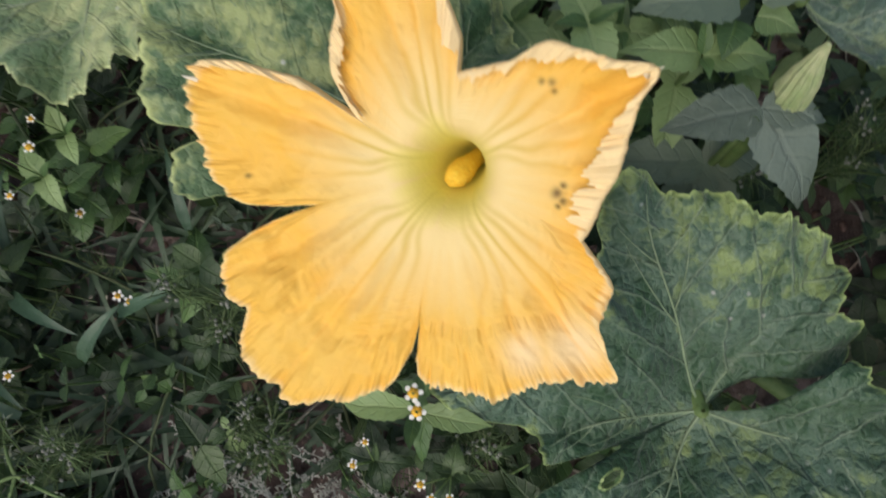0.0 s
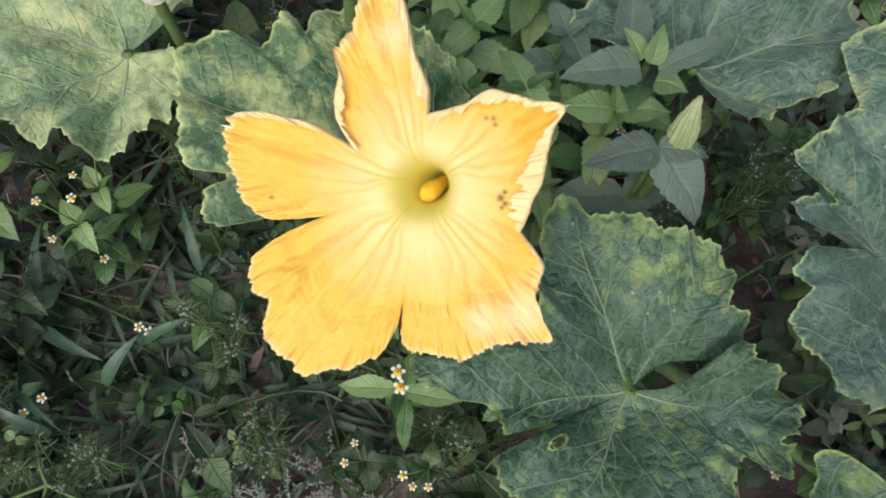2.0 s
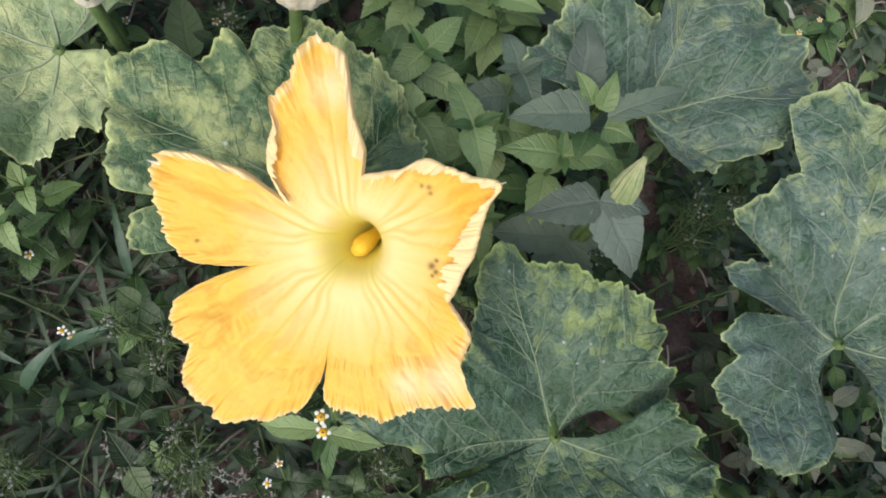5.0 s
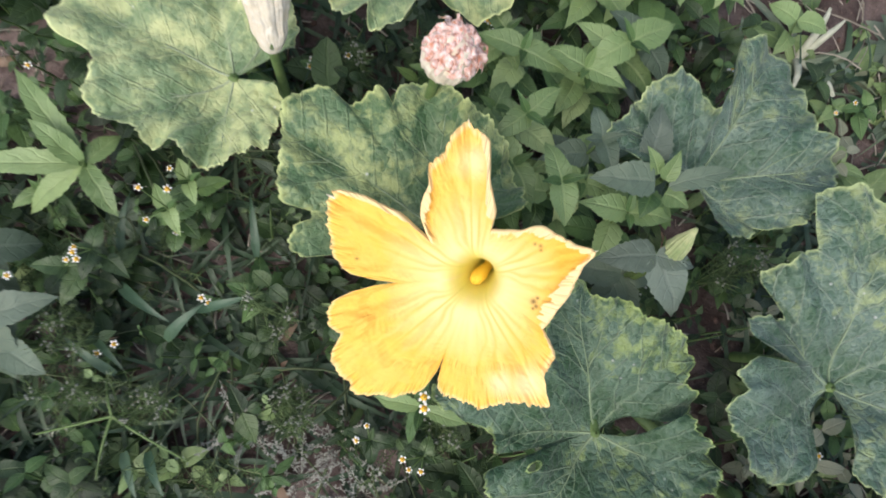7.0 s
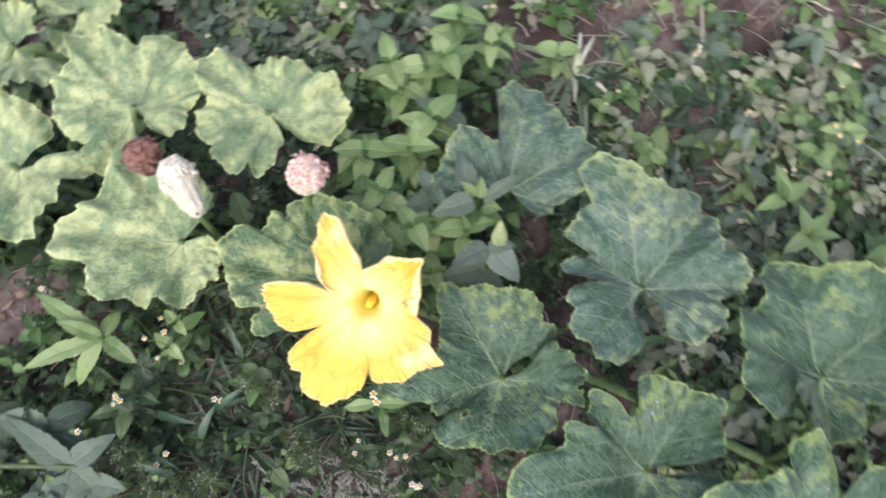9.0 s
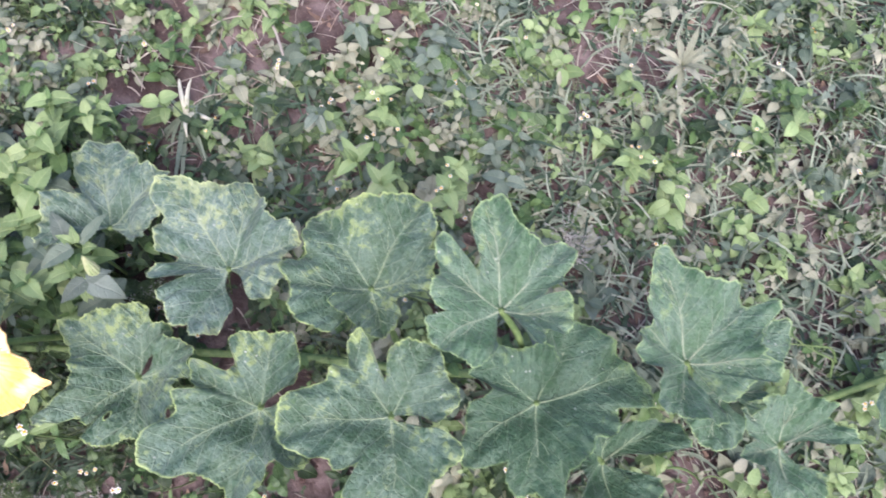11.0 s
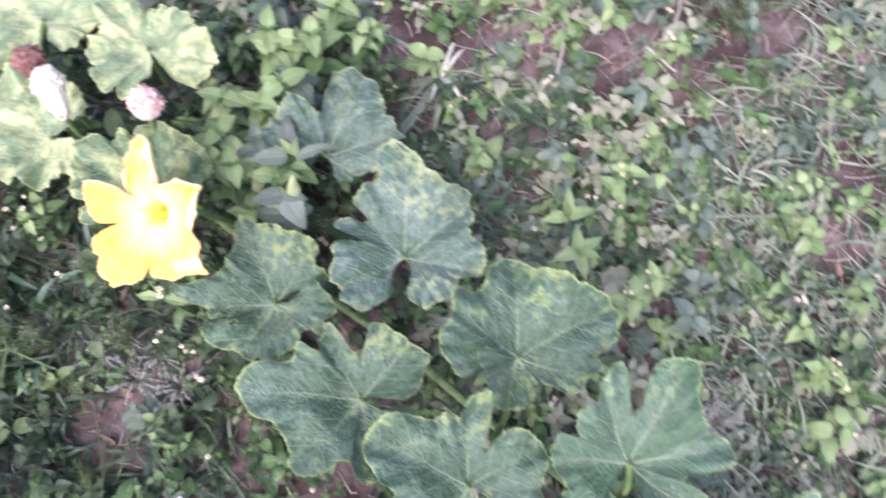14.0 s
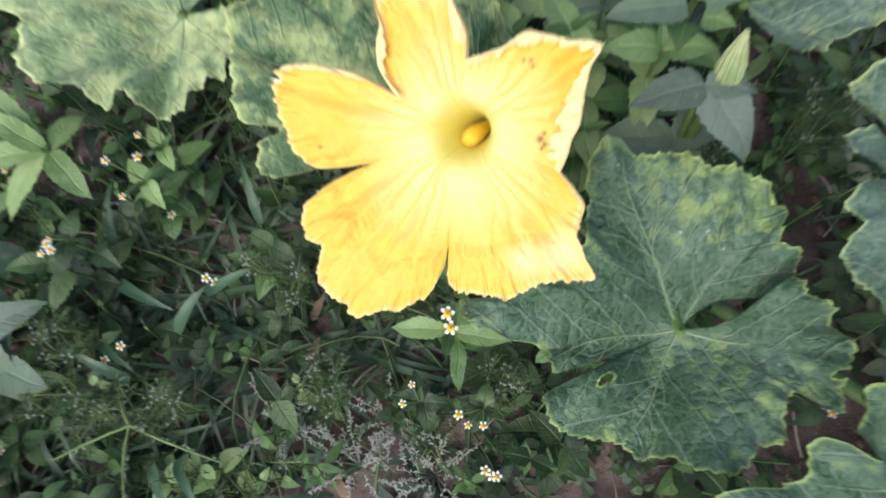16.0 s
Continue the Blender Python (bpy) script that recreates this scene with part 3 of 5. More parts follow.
dark_plant = make_plant("pumpkin_plant", "creeping pumpkin plant with dark green mottled lobed leaves", (0.40, -0.15, 0.0), [
    ((0.128, 0.004, 0.162), [(12, 8), (13, 21), (16, 54), (22, 65), (28.5, 69), (38.5, 64), (42.5, 67), (44.5, 75), (61.5, 84), (76.5, 80), (86, 87), (101, 91), (105.5, 100), (111, 103), (119.5, 91), (122.5, 81), (141.5, 66), (158.5, 75), (168, 101), (169.5, 119), (176, 110), (180, 95), (182, 81), (188.5, 72), (195, 72), (197.5, 42), (199, 40), (200.5, 82), (201, 85), (208, 85), (237.5, 70), (243.5, 71), (257.5, 67), (272.5, 72), (289.5, 64), (299, 64), (309.5, 55), (319, 56), (320.5, 75), (335.5, 70), (343.5, 75), (359.5, 67), (364, 61), (381.5, 52), (382.5, 23), (383.5, 8)], LEAF_DARK, DARK_TEXT, {"rings": 60, "spokes": 640, "holes": ((-0.045, -0.024, 0.0052, 0.0024, 0.5), (0.062, -0.030, 0.0028, 0.0022, 0.0))}),
    ((0.282, 0.051, 0.183), [(270, 8), (271, 37), (271.5, 52), (282, 66), (292.5, 72), (303, 71), (307, 78), (317.5, 72), (330, 69), (340, 90), (351, 92), (362, 90), (366, 79), (375.5, 74), (381.5, 87), (391.5, 93), (403.5, 106), (410, 104), (416, 94), (429.5, 96), (453.5, 129), (462.5, 130), (465.5, 111), (468, 93), (486, 91), (492, 87), (493, 70), (493.5, 59), (507, 72), (516.5, 86), (521.5, 82), (522.5, 65), (523, 40), (523.5, 42), (530.5, 73), (538.5, 81), (544.5, 78), (553.5, 89), (560.5, 90), (568.5, 83), (578.5, 91), (609.5, 53), (610.5, 27), (611.5, 8)], LEAF_SHEEN, DARK_TEXT, {"rings": 56, "spokes": 600, "root": (0.292, 0.075, 0.02)}),
    ((0.228, -0.113, 0.19), [(349, 8), (350, 36), (359.5, 55), (368, 66), (380.5, 74), (389, 86), (411.5, 80), (440, 84), (445.5, 53), (457.5, 50), (462.5, 57), (473, 89), (479.5, 80), (485.5, 77), (488.5, 65), (494, 70), (494.5, 83), (498, 88), (506.5, 84), (513.5, 90), (517.5, 109), (525, 128), (531.5, 131), (547, 113), (553, 95), (567.5, 91), (575.5, 92), (579.5, 102), (588.5, 102), (603, 84), (610, 70), (620, 65), (627.5, 82), (636.5, 89), (668.5, 72), (707, 60), (707.5, 35), (708.5, 8)], LEAF_DARK, DARK_TEXT, {}),
    ((0.405, -0.075, 0.211), [(164.5, 8), (165.5, 39), (183.5, 51), (202.5, 47), (226.5, 56), (244.5, 62), (261, 59), (278.5, 50), (295, 33), (307, 43), (315.5, 62), (324.5, 72), (335.5, 73), (346.5, 86), (354.5, 79), (361, 92), (375.5, 111), (385.5, 117), (409, 96), (422, 99), (436, 95), (444, 105), (455, 113), (465.5, 103), (476, 87), (486.5, 84), (488.5, 97), (496.5, 101), (505.5, 91), (516, 86), (526, 93), (535.5, 90), (544.5, 82), (557, 73), (562.5, 60), (563.5, 42), (564, 20), (565, 8)], LEAF_DARK, DARK_TEXT, {}),
    ((0.341, -0.21, 0.219), [(313.5, 8), (314.5, 29), (315, 50), (327, 63), (338, 78), (352.5, 77), (362.5, 74), (371, 84), (381, 88), (396, 84), (410.5, 73), (417.5, 60), (423.5, 37), (430.5, 56), (431, 78), (436, 99), (446, 92), (456.5, 72), (465.5, 79), (476.5, 79), (500.5, 116), (512, 121), (533.5, 93), (538.5, 80), (549, 79), (562, 61), (562.5, 87), (565, 97), (583, 92), (598, 92), (611, 101), (624.5, 85), (638.5, 82), (649.5, 87), (659, 83), (665.5, 65), (668.5, 37), (669.5, 8)], LEAF_DARK, DARK_TEXT, {}),
    ((0.496, -0.193, 0.287), [(262.5, 8), (263.5, 25), (264, 47), (265, 58), (291, 52), (293.5, 67), (311, 71), (323, 69), (332.5, 61), (337, 44), (344.5, 49), (345, 69), (348, 69), (356, 88), (367.5, 99), (384.5, 74), (394.5, 75), (408, 92), (417, 114), (432.5, 99), (437.5, 82), (440, 53), (451, 46), (452, 64), (452.5, 87), (454.5, 98), (483.5, 72), (496.5, 75), (508, 71), (514, 60), (516, 81), (526, 84), (541.5, 80), (550.5, 71), (568, 72), (580, 52), (591.5, 36), (592.5, 8)], LEAF_FRESH, FRESH_TEXT, {}),
    ((0.487, -0.29, 0.185), [(19.5, 8), (20.5, 37), (35.5, 53), (50, 60), (75.5, 58), (97.5, 77), (116, 81), (127, 85), (129.5, 64), (135, 54), (142.5, 64), (147, 80), (163.5, 87), (175, 105), (181.5, 113), (193.5, 95), (201.5, 81), (205, 75), (210, 94), (222.5, 105), (230.5, 100), (237, 108), (245, 110), (256, 81), (276.5, 76), (289, 71), (295.5, 84), (304.5, 91), (319.5, 90), (321, 131), (343.5, 119), (351.5, 112), (368, 112), (382, 105), (401, 89), (408.5, 76), (417, 43), (418, 8)], LEAF_SHADED, FRESH_TEXT, {}),
    ((0.652, -0.355, 0.206), [(262, 8), (263, 44), (280.5, 62), (299.5, 64), (304, 84), (317, 84), (325.5, 63), (345, 75), (353.5, 108), (359.5, 108), (367, 86), (380, 99), (392.5, 91), (409, 98), (419.5, 111), (425, 133), (432, 126), (443, 95), (456.5, 81), (466, 60), (481, 68), (497.5, 67), (516, 52), (521, 43), (543.5, 61), (557, 72), (572, 68), (590.5, 69), (609, 76), (610.5, 51), (611, 26), (612, 8)], LEAF_FRESH, FRESH_TEXT, {}),
    ((0.69, -0.41, 0.15), [(257, 38), (339, 49), (370, 112), (379, 101), (411, 46), (483, 49), (542, 70), (566, 78), (586, 72), (617, 38)], LEAF_FRESH, FRESH_TEXT, {}),
    ((0.699, -0.497, 0.15), [(319.5, 8), (320.5, 28), (322.5, 46), (323, 56), (323.5, 74), (324, 83), (324.5, 74), (336.5, 68), (349, 57), (365, 66), (383, 61), (402, 63), (416, 75), (421, 55), (444.5, 59), (462.5, 62), (478.5, 57), (483, 44), (496.5, 38), (508.5, 52), (518.5, 54), (539.5, 43), (560, 65), (574.5, 86), (582.5, 102), (591, 92), (602, 74), (619, 74), (632.5, 58), (646.5, 53), (647, 28), (648, 8)], LEAF_FRESH, FRESH_TEXT, {}),
    ((0.519, -0.39, 0.13), [(330, 8), (331, 30), (332, 61), (333, 95), (347, 96), (371.5, 62), (400.5, 40), (545.5, 30), (561.5, 62), (579, 80), (579.5, 93), (591.5, 113), (608, 109), (620, 90), (639, 88), (642.5, 75), (668, 66), (668.5, 43), (669.5, 8)], LEAF_SHADED, FRESH_TEXT, {}),
    ((0.894, -0.519, 0.12), [(182, 27), (191, 66), (206, 89), (228, 85), (266, 66), (324, 69), (373, 74), (403, 49), (480, 28), (542, 27)], LEAF_FRESH, FRESH_TEXT, {}),
    ((0.189, 0.189, 0.165), [(277, 8), (278, 28), (287, 38), (291, 46), (304, 51), (316.5, 50), (327, 62), (339, 73), (351, 81), (358.5, 84), (364, 86), (370, 99), (375.5, 90), (383, 92), (389.5, 83), (394.5, 91), (401.5, 99), (409, 102), (416, 116), (422, 114), (431, 115), (436.5, 106), (443, 91), (444, 73), (447.5, 55), (453, 37), (459, 38), (464, 47), (471.5, 60), (482, 68), (493.5, 72), (511.5, 71), (525, 78), (532, 75), (536.5, 65), (544.5, 46), (545.5, 8)], LEAF_SHEEN, DARK_TEXT, {"root": (0.205, 0.215, 0.02)}),
    ((-0.28, -0.196, 0.1), [(60, 38), (102, 41), (153, 49), (189, 64), (231, 49), (294, 57), (340, 73), (360, 77), (381, 45), (420, 38)], LEAF_FRESH, FRESH_TEXT, {}),
])
pale_plant = make_plant("pumpkin_plant", "ailing pumpkin plant with yellow-green blotched leaves", (-0.20, 0.30, 0.0), [
    ((0.002, 0.128, 0.185), [(6.5, 8), (7.5, 33), (14.5, 54), (30, 63), (43, 68), (57, 77), (64, 77), (72, 82), (83, 82), (89, 89), (96.5, 93), (105, 98), (111.5, 94), (116.5, 81), (117, 90), (122, 95), (131.5, 97), (132.5, 104), (134, 115), (139, 123), (147.5, 125), (159, 113), (172, 103), (179.5, 97), (181.5, 80), (184.5, 78), (189.5, 90), (195, 95), (202, 86), (204.5, 69), (206.5, 50), (207.5, 8)], LEAF_MOSAIC, MOSAIC_TEXT, {"rings": 56, "spokes": 600, "cup": 0.012}),
    ((-0.149, 0.224, 0.15), [(23.5, 8), (24.5, 39), (36.5, 50), (61.5, 67), (88, 78), (116.5, 103), (125.5, 107), (133.5, 101), (140, 102), (150, 103), (156.5, 120), (168, 125), (176, 118), (180, 96), (185.5, 88), (194, 95), (206.5, 96), (221, 76), (231.5, 75), (243, 64), (256.5, 68), (274, 65), (288, 58), (300.5, 61), (319.5, 49), (346, 33), (365.5, 21), (366.5, 8)], LEAF_PALE, PALE_TEXT, {"rings": 56, "spokes": 600, "cup": 0.012, "sinus": 8, "root": (-0.18, 0.24, 0.02)}),
    ((-0.033, 0.336, 0.165), [(300, 20), (313, 53), (324, 70), (346, 86), (365, 80), (384, 65), (408, 69), (433, 60), (451, 55), (471, 78), (487, 92), (501, 81), (516, 61), (527, 74), (545, 76), (563, 67), (574, 75), (597, 79), (606, 67), (612, 81), (635, 60), (660, 20)], LEAF_PALE, PALE_TEXT, {"cup": 0.012, "sinus": 8, "root": (-0.05, 0.36, 0.02)}),
    ((-0.173, 0.387, 0.15), [(279, 25), (309, 65), (321, 70), (340, 59), (351, 76), (369, 84), (388, 81), (408, 92), (424, 87), (438, 72), (460, 90), (478, 93), (489, 80), (511, 84), (525, 82), (550, 76), (571, 63), (587, 80), (605, 78), (627, 72), (639, 25)], LEAF_PALE, PALE_TEXT, {"cup": 0.012}),
    ((-0.305, 0.352, 0.14), [(25, 20), (47, 60), (74, 73), (92, 76), (112, 74), (142, 68), (197, 68), (239, 82), (264, 87), (278, 89), (291, 75), (311, 75), (322, 61), (344, 77), (361, 65), (385, 20)], LEAF_PALE, PALE_TEXT, {"cup": 0.012}),
    ((-0.294, 0.502, 0.14), [(339, 31), (377, 40), (429, 50), (481, 40), (545, 43), (603, 50), (635, 62), (663, 71), (680, 65), (699, 31)], LEAF_PALE, PALE_TEXT, {"cup": 0.012}),
    ((-0.219, 0.534, 0.13), [(211, 41), (249, 58), (285, 46), (330, 56), (381, 50), (491, 52), (526, 45), (571, 41)], LEAF_PALE, PALE_TEXT, {"cup": 0.012}),
])


def make_vine():
    p = np.array(VINE)
    t = np.linspace(0, len(p) - 1, 90)
    line = np.stack([np.interp(t, np.arange(len(p)), p[:, k]) for k in range(3)], -1)
    for _ in range(3):
        line[1:-1] = (line[:-2] + line[1:-1] + line[2:]) / 3
    for ob, lo, hi in ((pale_plant, 0, 32), (dark_plant, 29, 90)):
        seg = line[lo:hi] - np.array(ob.location)
        part("vine", mesh("vine", *tube(seg, np.linspace(0.006, 0.005, len(seg)), 9), STALK), ob, "ridged green creeping stem")


make_vine()


# ---- pumpkin flower ----
FACE = Vector((0.0203, 0.0835, 0.2765))
AXIS = Vector((-0.304, -0.383, 0.872)).normalized()
PETALS = [  # reach in mm against direction round the throat, petal by petal
    [(79, 28), (80, 38), (88, 50), (91, 58), (90, 69), (95, 76), (100, 78), (102, 83), (105, 79), (109, 74), (113, 67), (120, 64), (124, 54), (133, 48), (139, 42), (147, 30)],
    [(147, 30), (148, 53), (151, 62), (153, 74), (157, 87), (162, 94), (171, 89), (183, 83), (190, 70), (192, 56), (194, 45)],
    [(194, 45), (196, 62), (198, 76), (200, 84), (204, 89), (209, 91), (213, 85), (220, 98), (228, 99), (235, 101), (240, 89), (246, 85), (250, 78), (254.5, 73), (257, 60), (257.5, 50)],
    [(257.5, 50), (258.2, 58), (259.5, 64), (263, 69), (274, 71), (283, 74), (293, 72), (301, 76), (308, 84), (312, 70), (316, 62), (320, 60), (327, 58), (331, 52), (336, 43)],
    [(336, 43), (353, 45), (362, 49), (373, 53), (381, 58), (386, 67), (393, 57), (402, 51), (409, 48), (413, 43), (416, 37), (428, 31), (439, 28)],
]
RISE = [-0.006, -0.004, 0.000, -0.006, 0.012]  # how far each petal's tip stands above the flower's face


def make_flower():
    flower = thing("pumpkin_flower", FACE - AXIS * 0.044, "open five-petalled orange-yellow pumpkin flower with frilled edges", "flower")
    u = (Vector((1, 0, 0)) - AXIS.x * AXIS).normalized()
    w = AXIS.cross(u)
    flower.matrix_world = Matrix.Translation(FACE - AXIS * 0.044) @ Matrix((u, w, AXIS)).transposed().to_4x4()
    depth = 0.044
    tips = [102, 162, 230, 306, 386]

    def face(th, r, q):
        """Height of the corolla over its base: a funnel that opens into spread petals."""
        z = depth * (1 - np.exp(-(np.maximum(r - 0.003, 0.0) / 0.0054) ** 1.4))
        deg = np.degrees(th)
        lift = np.zeros_like(r)
        for a, h in zip(tips, RISE):
            d = (deg - a + 180) % 360 - 180
            lift += h * np.exp(-(d / 34) ** 2)
        return z + lift * np.clip((r - 0.015) / 0.06, 0, 1.3) ** 1.3

    for k, lobes in enumerate(PETALS):
        a0, a1 = lobes[0][0], lobes[-1][0]
        tip = tips[k]
        n, rows = 300, 120
        deg = np.linspace(a0, a1, n)
        ang, r = np.array([q[0] for q in lobes], float), np.array([q[1] for q in lobes]) / 1000
        reach = np.interp(deg, ang, r)
        soft = np.convolve(np.pad(reach, 5, mode="edge"), np.ones(11) / 11, "valid")
        reach = np.where((deg - a0 < 2) | (a1 - deg < 2), reach, soft)
        fray = 0.0016 * grain(deg * 0.35, k * 7.3) + 0.0012 * grain(deg * 1.1, k * 3.3, 5.5) + 0.0003 * grain(deg * 2.4, k * 3.3, 9.5)
        # how far the edge rolls over onto the face
        side = {0: np.interp(deg, [79, 86, 92, 97, 118, 130, 147], [0.003, 0.007, 0.006, 0.001, 0.001, 0.005, 0.003]),
                1: np.interp(deg, [147, 150, 157, 161], [0.005, 0.008, 0.003, 0]),
                2: 0 * deg,
                3: np.interp(deg, [306, 312, 326, 336], [0, 0.001, 0.002, 0.002]),
                4: np.interp(deg, [336, 345, 365, 384, 395, 410, 428, 439], [0.002, 0.005, 0.0055, 0.003, 0.003, 0.004, 0.003, 0.002])}[k]
        side = side * (1 + 0.5 * grain(deg * 0.22, k + 0.5, 8.5) + 0.35 * grain(deg * 0.8, k + 0.5, 3.5))
        reach = reach + fray * np.clip((reach - 0.035) / 0.02, 0, 1) * np.clip(1 - side / 0.003, 0.25, 1)
        s = np.linspace(0.0, 1, rows)[:, None]
        full = reach + 3.4 * 0.0022 * (side > 0) * np.minimum(1, side / 0.004) + side
        dist = 0.0045 + s * (full - 0.0045)
        past = np.maximum(dist - reach[None], 0)
        roll = 0.0022
        phi = np.minimum(past / roll, 2.7)
        flat = np.maximum(past - 2.7 * roll, 0)
        rad = np.minimum(dist, reach[None]) + roll * np.sin(phi) - flat
        up = roll * (1 - np.cos(phi)) + 0.1 * flat
        th = np.radians(np.repeat(deg[None], rows, 0))
        q = np.minimum(dist / reach[None], 1)
        z = face(th, rad, q)
        dd = deg[None] - tip
        # a keel along the midrib, folds that run outward, a puckered hem pleated across the margin, and a frilled edge
        off = np.radians(dd) * rad
        x, y = rad * np.cos(th), rad * np.sin(th)
        out = np.clip((rad - 0.018) / 0.03, 0, 1)
        seam = np.clip(np.minimum(deg - a0, a1 - deg) / 5, 0, 1)[None]
        wander = grain(x * 70, y * 70, 20.5 + k)
        z = z - 0.0030 * np.exp(-(off / 0.0045) ** 2) * out
        z = z + seam * out * (0.0030 * grain(deg[None] * 0.11 + 0.5 * wander, rad * 16, k + 0.5) + 0.0004 * grain(deg[None] * 0.22 + 0.8 * wander, rad * 60, k + 9.5))
        hem = np.clip((q - (0.70 if k in (2, 3) else 0.78) + 0.05 * wander) / 0.06, 0, 1)
        pleat = seam * (1.4 * grain(deg[None] * 0.52 + 0.7 * wander, rad * 120, k + 3.5)) * np.clip(0.6 + 1.3 * grain(x * 60, y * 60, 33.5 + k), 0.1, 1)
        z = z + (0.00085 if k in (2, 3) else 0.00045) * pleat * hem * np.clip((1.04 - q) / 0.10, 0.3, 1) + (0.0022 if k in (2, 3) else 0.0008) * hem * seam
        comb = seam * np.sin(rad * 1500 + np.abs(off) * 1100 + 5 * wander) * np.exp(-((np.abs(off) - 0.014) / 0.007) ** 2) * np.clip((q - 0.4) / 0.2, 0, 1) * (1 - hem)
        z = z + (0.00035 if k == 2 else 0.00015) * comb * np.clip(0.4 + 2 * grain(x * 50, y * 50, 41.5), 0, 1)
        frill = 1.3 * grain(deg * 0.5, k + 0.5, 1.5)[None] + 1.0 * grain(deg * 1.3, k + 0.5, 2.5)[None]
        z = z + 0.0018 * frill * np.clip((q - 0.86) / 0.14, 0, 1) ** 1.2 * np.clip((reach[None] - 0.04) / 0.02, 0, 1)
        mid = grain(x * 170, y * 170, 2.5)
        z = z + (0.0024 * grain(x * 48, y * 48, 0.5) + 0.0015 * grain(x * 105, y * 105, 6.5) + 0.0007 * mid + 0.0003 * grain(x * 480, y * 480, 7.5)) * out + up
        v = np.stack([rad * np.cos(th), rad * np.sin(th), z], -1).reshape(-1, 3)
        vein = 0.75 * np.exp(-(off / 0.0007) ** 2) * np.clip((rad - 0.008) / 0.01, 0, 1) * np.clip(1.25 - q, 0.25, 1)
        for shift, deep in ((-22, 0.45), (-11, 0.6), (11, 0.6), (21, 0.45)):
            o2 = np.radians(dd - shift * (0.6 + 0.4 * np.minimum(1, rad / 0.05))) * rad + 0.0035 * wander
            vein = np.maximum(vein, deep * np.exp(-(o2 / 0.0011) ** 2) * np.clip((rad - 0.010) / 0.01, 0, 1) * np.clip((0.074 - rad + 0.02 * wander) / 0.045, 0, 1))
        edge = np.clip((q - 0.965) / 0.03, 0, 1)
        pale = np.zeros_like(rad)
        for petal, pd, pr, size in ((0, 99, 0.063, 0.0085), (3, 306, 0.066, 0.011), (3, 293, 0.060, 0.008)):
            if petal == k:
                pale = np.maximum(pale, 0.8 * np.exp(-(((rad - pr) / size) ** 2 + (np.radians(deg[None] - pd) * rad / size) ** 2) * (1 + 0.5 * wander)))
        under = np.maximum(np.clip((phi - 1.2) / 0.8, 0, 1), 0.7 * edge)
        rot = np.zeros_like(rad)
        if k == 4:
            for rd, ra, rs in ((352, 0.034, 0.0016), (349, 0.036, 0.0012), (356, 0.0355, 0.0010), (346, 0.035, 0.0009), (402, 0.040, 0.0010), (399, 0.042, 0.0012), (396, 0.041, 0.0009)):
                spot = (rad - ra) ** 2 + (np.radians(deg[None] - rd) * rad) ** 2
                rot = np.maximum(rot, np.exp(-spot / rs ** 2) * (0.75 + 0.25 * mid) * (past <= 0))
        if k == 1:
            spot = (rad - 0.068) ** 2 + (np.radians(deg[None] - 182) * rad) ** 2
            rot = np.maximum(rot, 0.7 * np.exp(-spot / 0.0009 ** 2))
        me = mesh("petal", v, grid_faces(rows, n), PETAL, reach=rad / (0.45 * np.maximum(reach[None], 0.035) + 0.042), vein=np.clip(vein, 0, 1), under=under, rot=np.clip(rot, 0, 1), around=np.repeat(deg[None] * 0.22, rows, 0), pale=pale)
        part("petal", me, flower, "orange-yellow petal with inrolled pale edge and brown blemishes" if k == 4 else "")
        if k in (2, 3):
            continue
        # thin pale point at the petal's tip
        j = int(np.argmin(np.abs(deg - tip)))
        base = v.reshape(rows, n, 3)[int(np.argmin(np.abs(dist[:, j] - reach[j]))), j]
        out = np.array([math.cos(radians(tip)), math.sin(radians(tip)), 0.3])
        part("petal_tip", mesh("petal_tip", *tube([base - 0.002 * out, base + 0.0005 * out, base + 0.0035 * out], [0.0010, 0.0007, 0.0001], 6), WILT_WHITE), flower, "pale thread-like petal point")

    # throat, stamen column and stalk
    r = np.linspace(0.0012, 0.0052, 8)
    th = np.linspace(0, 2 * np.pi, 40, endpoint=False)
    v = np.stack([r[:, None] * np.cos(th), r[:, None] * np.sin(th), np.repeat(np.linspace(-0.004, 0.0045, 8)[:, None] ** 1.0, 40, 1)], -1).reshape(-1, 3)
    one = np.full(len(v), 0.1)
    part("throat", mesh("throat", v, grid_faces(8, 40, True), PETAL, reach=one, vein=0 * one, under=0 * one, rot=0 * one, pale=0 * one, around=np.tile(np.degrees(th) * 0.22, 8)), flower, "green-yellow flower throat")
    t = np.linspace(0, 1, 26)
    line = np.stack([0.001 - 0.003 * t, 0.0005 - 0.005 * t, 0.002 + 0.030 * t], -1)
    rad = 0.0028 + 0.0014 * np.clip((t - 0.3) * 3, 0, 1)
    rad = rad * np.sqrt(np.clip(1 - np.clip((t - 0.72) / 0.28, 0, 0.998) ** 2, 0, 1))
    sv, sf = tube(line, rad, 14)
    part("stamen", mesh("stamen", lump(sv, 0.0006, 500), sf, STAMEN), flower, "club-shaped orange stamen column with pollen")
    foot = flower.matrix_world.inverted() @ Vector((0.09, 0.11, 0.03))
    stalk = bend((0, 0, -0.003), foot, (0, 0, -0.03), 12)
    part("stalk", mesh("stalk", *tube(stalk, 0.0038, 9), STALK), flower, "long pale green flower stalk")
    r = np.linspace(0.003, 0.0075, 6)
